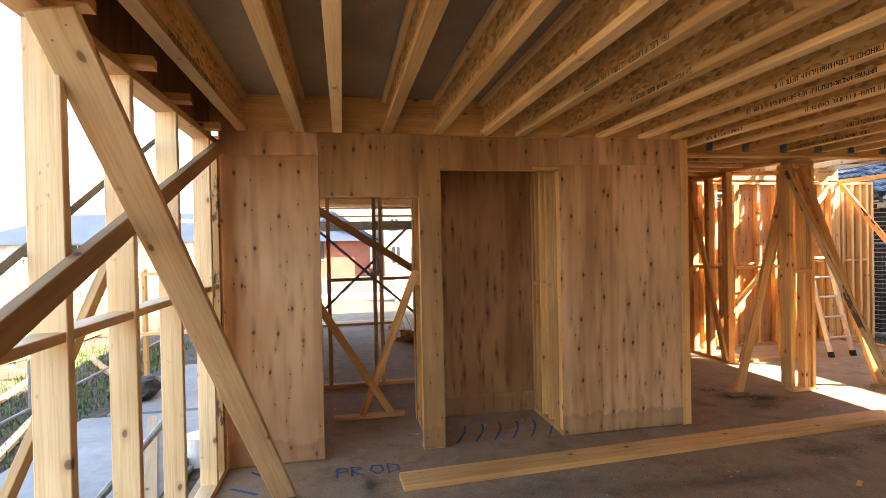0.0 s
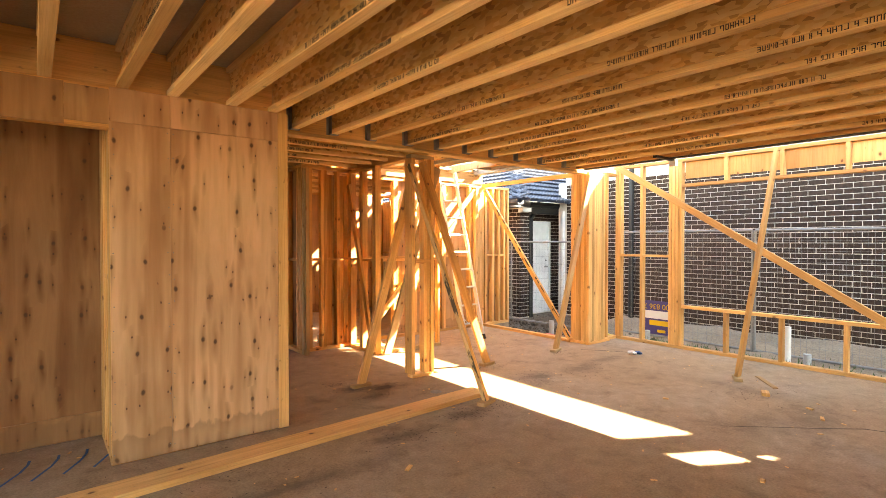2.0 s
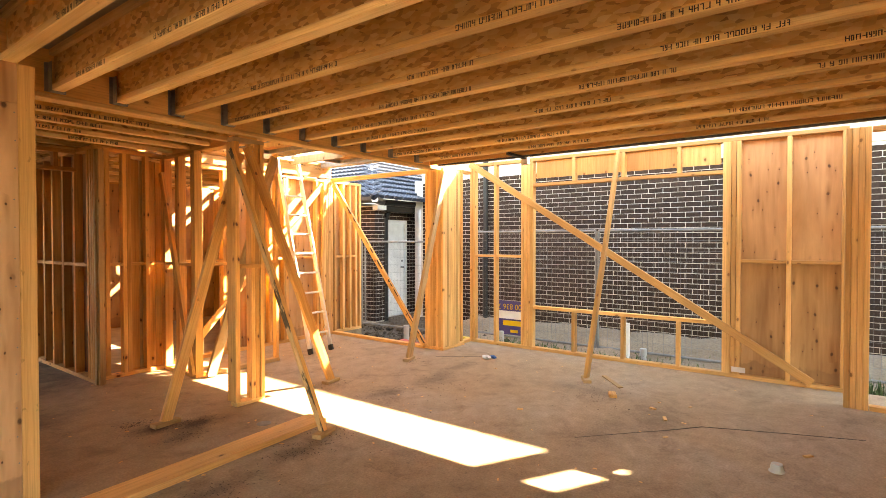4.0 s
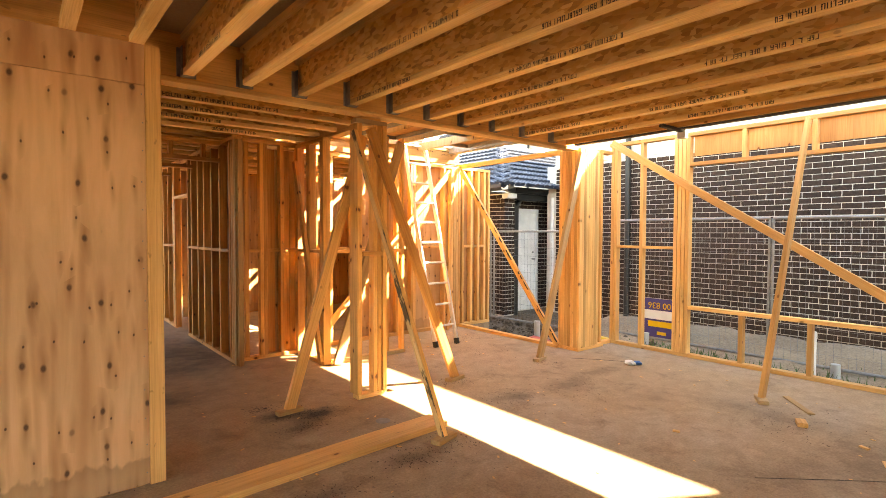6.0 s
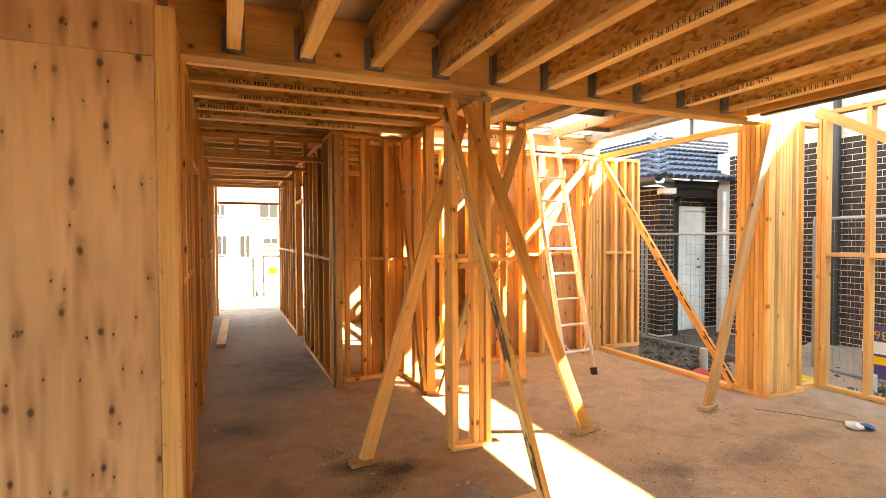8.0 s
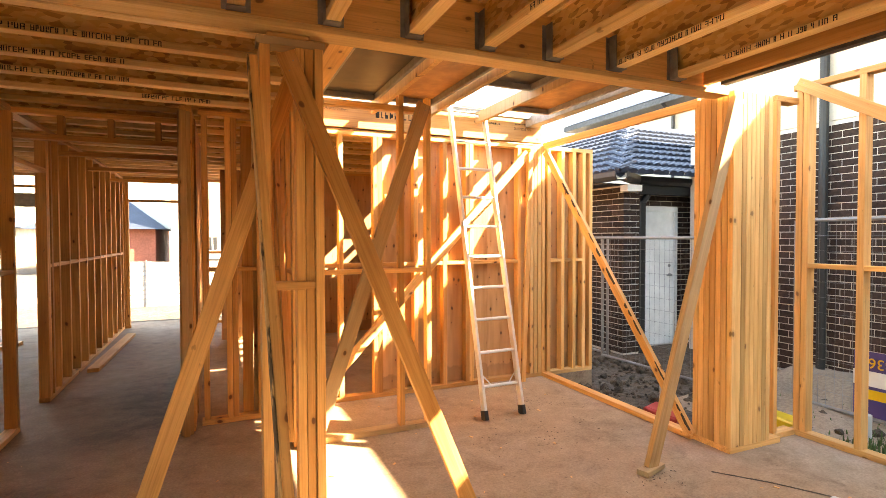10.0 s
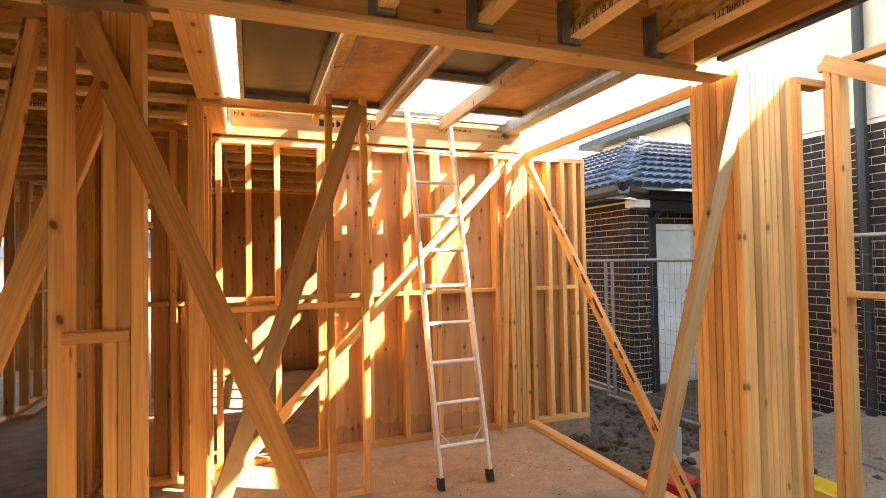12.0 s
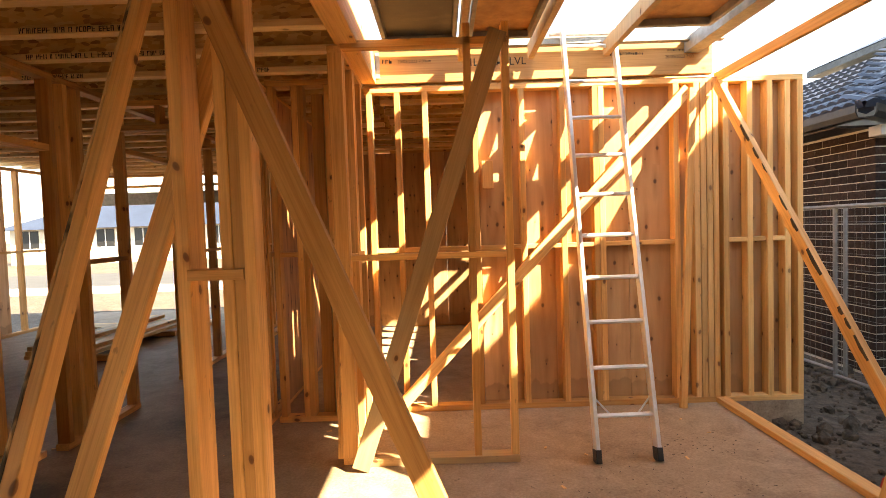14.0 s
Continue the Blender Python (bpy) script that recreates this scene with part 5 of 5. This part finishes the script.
block("notice", 6.46, 19.18, 0.45, 6.68, 19.197, 0.62, YELLOW, ct)
for y in (0, 6, 12):
    tagged(block("timber_fence", -9.05, y, -0.2, -9.0, y + 5.98, 1.5, PINE_GREY), "weathered paling fence beyond the yard", "fence", "paling fences")

# ---- floor details ----
bm = bmesh.new()
rnd = random.Random(21)


def stroke(bm, pts, w, z=0.004):
    for (xa, ya), (xb, yb) in zip(pts, pts[1:]):
        d = Vector((xb - xa, yb - ya, 0)).normalized() * 0.004
        s = Vector((-d.y, d.x, 0)).normalized() * w
        a, b = Vector((xa, ya, z)) - d, Vector((xb, yb, z)) + d
        bm.faces.new([bm.verts.new(p) for p in (a - s, b - s, b + s, a + s)])


for i in range(6):
    x = 2.85 + i * 0.17
    stroke(bm, [(x, 5.98), (x + 0.05, 6.07), (x + 0.11, 6.18), (x + 0.15, 6.3), (x + 0.16, 6.38)], 0.009)
stroke(bm, [(1.1, 5.55), (1.3, 5.42)], 0.012)
stroke(bm, [(1.2, 5.8), (1.28, 5.72)], 0.012)
for pts in ([(0, 0), (0, 1)], [(0, 1), (0.6, 0.9), (0.6, 0.6), (0, 0.5)], [(0.9, 0), (0.9, 1), (1.5, 0.8), (0.9, 0.5), (1.6, 0)], [(2.0, 0.5), (2.2, 1), (2.7, 0.9), (2.8, 0.3), (2.4, 0), (2.0, 0.5)], [(3.1, 0), (3.1, 1), (3.7, 0.8), (3.8, 0.3), (3.1, 0)]):
    stroke(bm, [(1.84 + 0.125 * x, 5.55 + 0.16 * y) for x, y in pts], 0.008)
tagged(finish("spray_marks", bm, BLUE), "blue spray paint marks on the slab", "paint", kind="structure")
bm = bmesh.new()
crumbs = bmesh.new()
for i in range(240):
    x, y = rnd.uniform(1.2, 10.4), rnd.uniform(1.6, 8.5)
    if x > 9.8 and y > 6.3:
        continue
    s = rnd.uniform(0.004, 0.013)
    vs = box(bm, -s * rnd.uniform(0.6, 2.2), -s * 0.6, 0, s * 1.2, s * 0.6, s * 0.35)
    bmesh.ops.transform(bm, matrix=pose(x, y, 0.001, 0, 0, rnd.uniform(0, 180)), verts=vs)
for cx, cy, n, sp in ((6.07, 6.53, 130, 0.14), (6.33, 6.4, 110, 0.12), (7.85, 6.4, 90, 0.13), (9.2, 6.35, 60, 0.12), (6.85, 5.2, 90, 0.14), (6.6, 5.25, 120, 0.3), (4.2, 5.1, 160, 0.6), (9.2, 3.8, 110, 0.3), (8.2, 5.3, 100, 0.35), (9.0, 7.3, 110, 0.35), (9.45, 7.9, 60, 0.2), (3.0, 4.9, 90, 0.4), (6.0, 6.8, 150, 0.07), (6.28, 6.45, 180, 0.085), (5.72, 5.1, 140, 0.16), (6.45, 5.2, 120, 0.11), (6.1, 6.2, 130, 0.1), (7.94, 5.69, 90, 0.2), (8.69, 5.58, 90, 0.25)):
    for i in range(n):
        x, y = rnd.gauss(cx, sp), rnd.gauss(cy, sp * 0.6)
        s = rnd.uniform(0.0015, 0.0045)
        vs = box(crumbs, -s * rnd.uniform(0.6, 3.0), -s * 0.5, 0, s, s * 0.5, s * 0.4)
        bmesh.ops.transform(crumbs, matrix=pose(x, y, 0.001, 0, 0, rnd.uniform(0, 180)), verts=vs)
tagged(finish("soil_crumbs", crumbs, WET), "dark crumbs of soil and bark on the slab", "debris", kind="stuff")
tagged(finish("wood_chips", bm, PINE_PALE), "small wood chips and crumbs scattered on the slab", "debris", kind="stuff")
drag = bmesh.new()
stroke(drag, [(9.59, 6.26), (9.8, 6.0), (9.97, 5.72)], 0.01, 0.002)
stroke(drag, [(7.95, 3.62), (8.3, 3.3), (8.55, 3.06)], 0.006, 0.002)
stroke(drag, [(8.55, 3.06), (8.81, 2.84), (9.05, 2.25), (9.24, 1.74)], 0.009, 0.002)
tagged(finish("drag_marks", drag, DIRT), "dark scrape marks on the slab", "scrape", kind="structure")
slat = board("floor_batten", (9.93, 4.06, 0.008), (9.56, 3.755, 0.008), 0.055, 0.012, PINE_GREY, None, (0, 0, 1))
tagged(slat, "grey thin batten lying on the slab", "batten")
bm = bmesh.new()
v = bmesh.ops.create_icosphere(bm, subdivisions=2, radius=0.06)["verts"]
for q in v:
    q.co *= 1 + 0.5 * noise.noise(q.co * 20)
    q.co.z *= 0.5
bmesh.ops.translate(bm, vec=(9.87, 5.62, 0.03), verts=v)
tagged(finish("paper_scrap", bm, WHITE), "crumpled white wrapper on the slab", "litter")
bm = bmesh.new()
v = bmesh.ops.create_icosphere(bm, subdivisions=2, radius=0.045)["verts"]
for q in v:
    q.co *= 1 + 0.6 * noise.noise(q.co * 26)
    q.co.z *= 0.5
bmesh.ops.translate(bm, vec=(9.95, 5.57, 0.026), verts=v)
tagged(finish("paper_scrap", bm, BLUE), "crumpled blue plastic wrapper on the slab", "litter")
bm = bmesh.new()
cone = bmesh.ops.create_cone(bm, segments=24, radius1=0.045, radius2=0.034, depth=0.055, cap_ends=True)["verts"]
bmesh.ops.translate(bm, vec=(8.18, 2.27, 0.0285), verts=cone)
rim = bmesh.ops.create_cone(bm, segments=24, radius1=0.049, radius2=0.049, depth=0.006, cap_ends=True)["verts"]
bmesh.ops.translate(bm, vec=(8.18, 2.27, 0.004), verts=rim)
tagged(finish("plastic_cup", bm, PVC), "upturned pale plastic cup on the slab", "cup")
for cx, cy, ang, ln in ((8.82, 3.14, 20, 0.09), (9.05, 3.3, 70, 0.06), (8.3, 4.3, 110, 0.05), (7.1, 3.0, 15, 0.045), (8.6, 2.1, 140, 0.07), (5.4, 4.6, 35, 0.08)):
    m = pose(cx, cy, 0, 0, 0, ang)
    tagged(board("wood_offcut", m @ Vector((-ln / 2, 0, 0.007)), m @ Vector((ln / 2, 0, 0.007)), 0.012, 0.03, PINE_PALE, None, m.to_3x3() @ Vector((0, 1, 0))), "small splintered pine offcut on the slab", "offcut", "offcuts on the slab")
bm = bmesh.new()
tube(bm, (6.66, 5.92, 0.0), (6.66, 5.92, 0.004), 0.06, 20)
tagged(finish("drain_cover", bm, CONCRETE_GREY), "round grey cap set in the slab", "cap")
bm = bmesh.new()
tube(bm, (6.87, 9.12, 0.0), (6.87, 9.12, 0.13), 0.052, 16)
tagged(finish("drain_pipe", bm, WHITE), "white pipe stub rising from the slab", "pipe", "pipe stubs")

# ---- yard to the west ----
for j, (x, y) in enumerate(((-4.2, 9.6), (-4.0, 12.8))):
    tp = thing("timber_pile", "tall bundle of orange framing timber in the yard", "timber")
    for i in range(6):
        for k in range(8):
            board("length", (x + i * 0.1, y, -0.1 + k * 0.1), (x + i * 0.1 + 0.02, y + 2.3, -0.1 + k * 0.1), 0.09, 0.09, PINE, tp, (1, 0, 0))
    for yy in (y + 0.4, y + 1.8):
        board("bearer", (x - 0.1, yy, -0.17), (x + 0.7, yy, -0.17), 0.06, 0.09, PINE_GREY, tp)
for p0, p1 in (((0.15, 4.2, -0.16), (0.55, 7.6, -0.12)), ((0.35, 3.4, -0.17), (0.6, 6.4, -0.15)), ((0.25, 3.6, -0.1), (0.62, 6.0, 0.5))):
    bm = bmesh.new()
    tube(bm, p0, p1, 0.025, 8)
    tagged(finish("steel_pipe", bm, STEEL), "galvanised steel pipe lying in the yard", "pipe", "loose pipes")
tub = bmesh.new()
v = bmesh.ops.create_cone(tub, segments=20, radius1=0.11, radius2=0.13, depth=0.26, cap_ends=True)["verts"]
bmesh.ops.translate(tub, vec=(0.62, 6.6, -0.07), verts=v)
tagged(finish("plastic_tub", tub, WHITE), "white plastic tub standing outside the stud wall", "tub")
for p0, p1, mat in (((-1.2, 6.9, -0.16), (-1.9, 9.6, -0.16), PINE_WHITE), ((-1.0, 9.4, -0.15), (-2.4, 11.6, -0.15), PINE_GREY), ((-2.2, 8.2, -0.16), (-2.8, 10.9, -0.16), PINE_WHITE), ((0.55, 5.6, -0.06), (-0.1, 7.6, -0.06), PINE_GREY)):
    tagged(board("loose_plank", p0, p1, 0.045, 0.09, mat, None, (1, 0, 0)), "loose plank lying in the yard", "plank", "loose planks in the yard")
yf = thing("yard_frame", "tall pale timber frame standing in the yard", "frame")
for x in (-0.7, -0.3, 0.3):
    board("stud", (x, 9.2, -0.2), (x, 9.2, 2.1), 0.045, 0.09, PINE_PALE, yf)
for z in (0.6, 1.4, 2.1):
    board("rail", (-0.75, 9.2, z), (0.35, 9.2, z), 0.045, 0.09, PINE_PALE, yf)


def bare_tree(x, y, h, seed):
    rnd = random.Random(seed)
    t = thing("tree", "bare winter tree with many fine twigs", "tree")
    trunk, twigs = bmesh.new(), bmesh.new()

    def limb(bm, p, d, length, r, depth):
        q = p + d * length
        v = bmesh.ops.create_cone(bm, segments=6, radius1=r, radius2=r * 0.65, depth=length, cap_ends=False)["verts"]
        m = d.to_track_quat("Z", "Y").to_matrix().to_4x4()
        m.translation = (p + q) / 2
        bmesh.ops.transform(bm, matrix=m, verts=v)
        if depth:
            for i in range(rnd.choice((3, 4))):
                n = (d + Vector((rnd.uniform(-1, 1), rnd.uniform(-1, 1), rnd.uniform(-0.3, 0.6))) * 0.75).normalized()
                limb(twigs if depth < 4 else bm, p + d * length * rnd.uniform(0.55, 1.0), n, length * rnd.uniform(0.6, 0.8), r * 0.55, depth - 1)
    limb(trunk, Vector((x, y, -0.2)), Vector((0, 0, 1)), h * 0.3, 0.12, 4)
    part("trunk", trunk, PINE_GREY, t)
    part("crown", twigs, PINE_GREY, t)


bare_tree(-13, 13, 4.5, 2)
bare_tree(-15, 20, 5.0, 3)
tagged(block("paper_tag", 10.752, 2.72, 0.07, 10.757, 2.86, 0.13, WHITE), "small white paper tag on the foot of the wall", "tag")


# ---- printed words ----
def lettering(words, size, m, parent):
    c = bpy.data.curves.new("words", "FONT")
    c.body, c.size = words, size
    src = new("text_source", c)
    mesh = bpy.data.meshes.new_from_object(src.evaluated_get(bpy.context.evaluated_depsgraph_get()))
    bpy.data.objects.remove(src)
    mesh.materials.clear()
    mesh.materials.append(INK)
    ob = new("lettering", mesh)
    ob.matrix_basis = m
    ob.parent = parent
    return ob


for words, x, z, size in (("20/05/2023 7:00am", 7.44, 2.775, 0.034), ("LVL", 8.31, 2.735, 0.085), ("20/05/2023 7:00", 9.53, 2.745, 0.034)):
    lettering(words, size, pose(x, 8.6975, z, 90, 0, 0), lvl)
near = [o for o in bpy.data.objects if o.name.startswith("floor_joist")]
for k, y in ((7, 4.75), (8, 3.3), (10, 4.4)):
    lettering("DO NOT CUT FLANGES", 0.032, pose(JX_WEST[k] - 0.0392, y, H + 0.01, 90, 0, -90), near[k])

# ---- nail heads along the plywood edges ----
bm = bmesh.new()
tube(bm, (0, -0.0012, 0), (0, 0.0005, 0), 0.0042, 8)
head = bpy.data.meshes.new("nail")
bm.to_mesh(head)
bm.free()
head.materials.append(STEEL)
rnd = random.Random(40)
for x in (1.02, 1.725, 2.575, 2.72, 3.82, 4.165, 4.2, 4.968):
    for z in steps(0.08, 2.36, 0.17):
        ob = new("nail", head)
        ob.parent = w1
        ob.matrix_basis = pose(x + rnd.uniform(-0.006, 0.006), Y0, z + rnd.uniform(-0.02, 0.02))
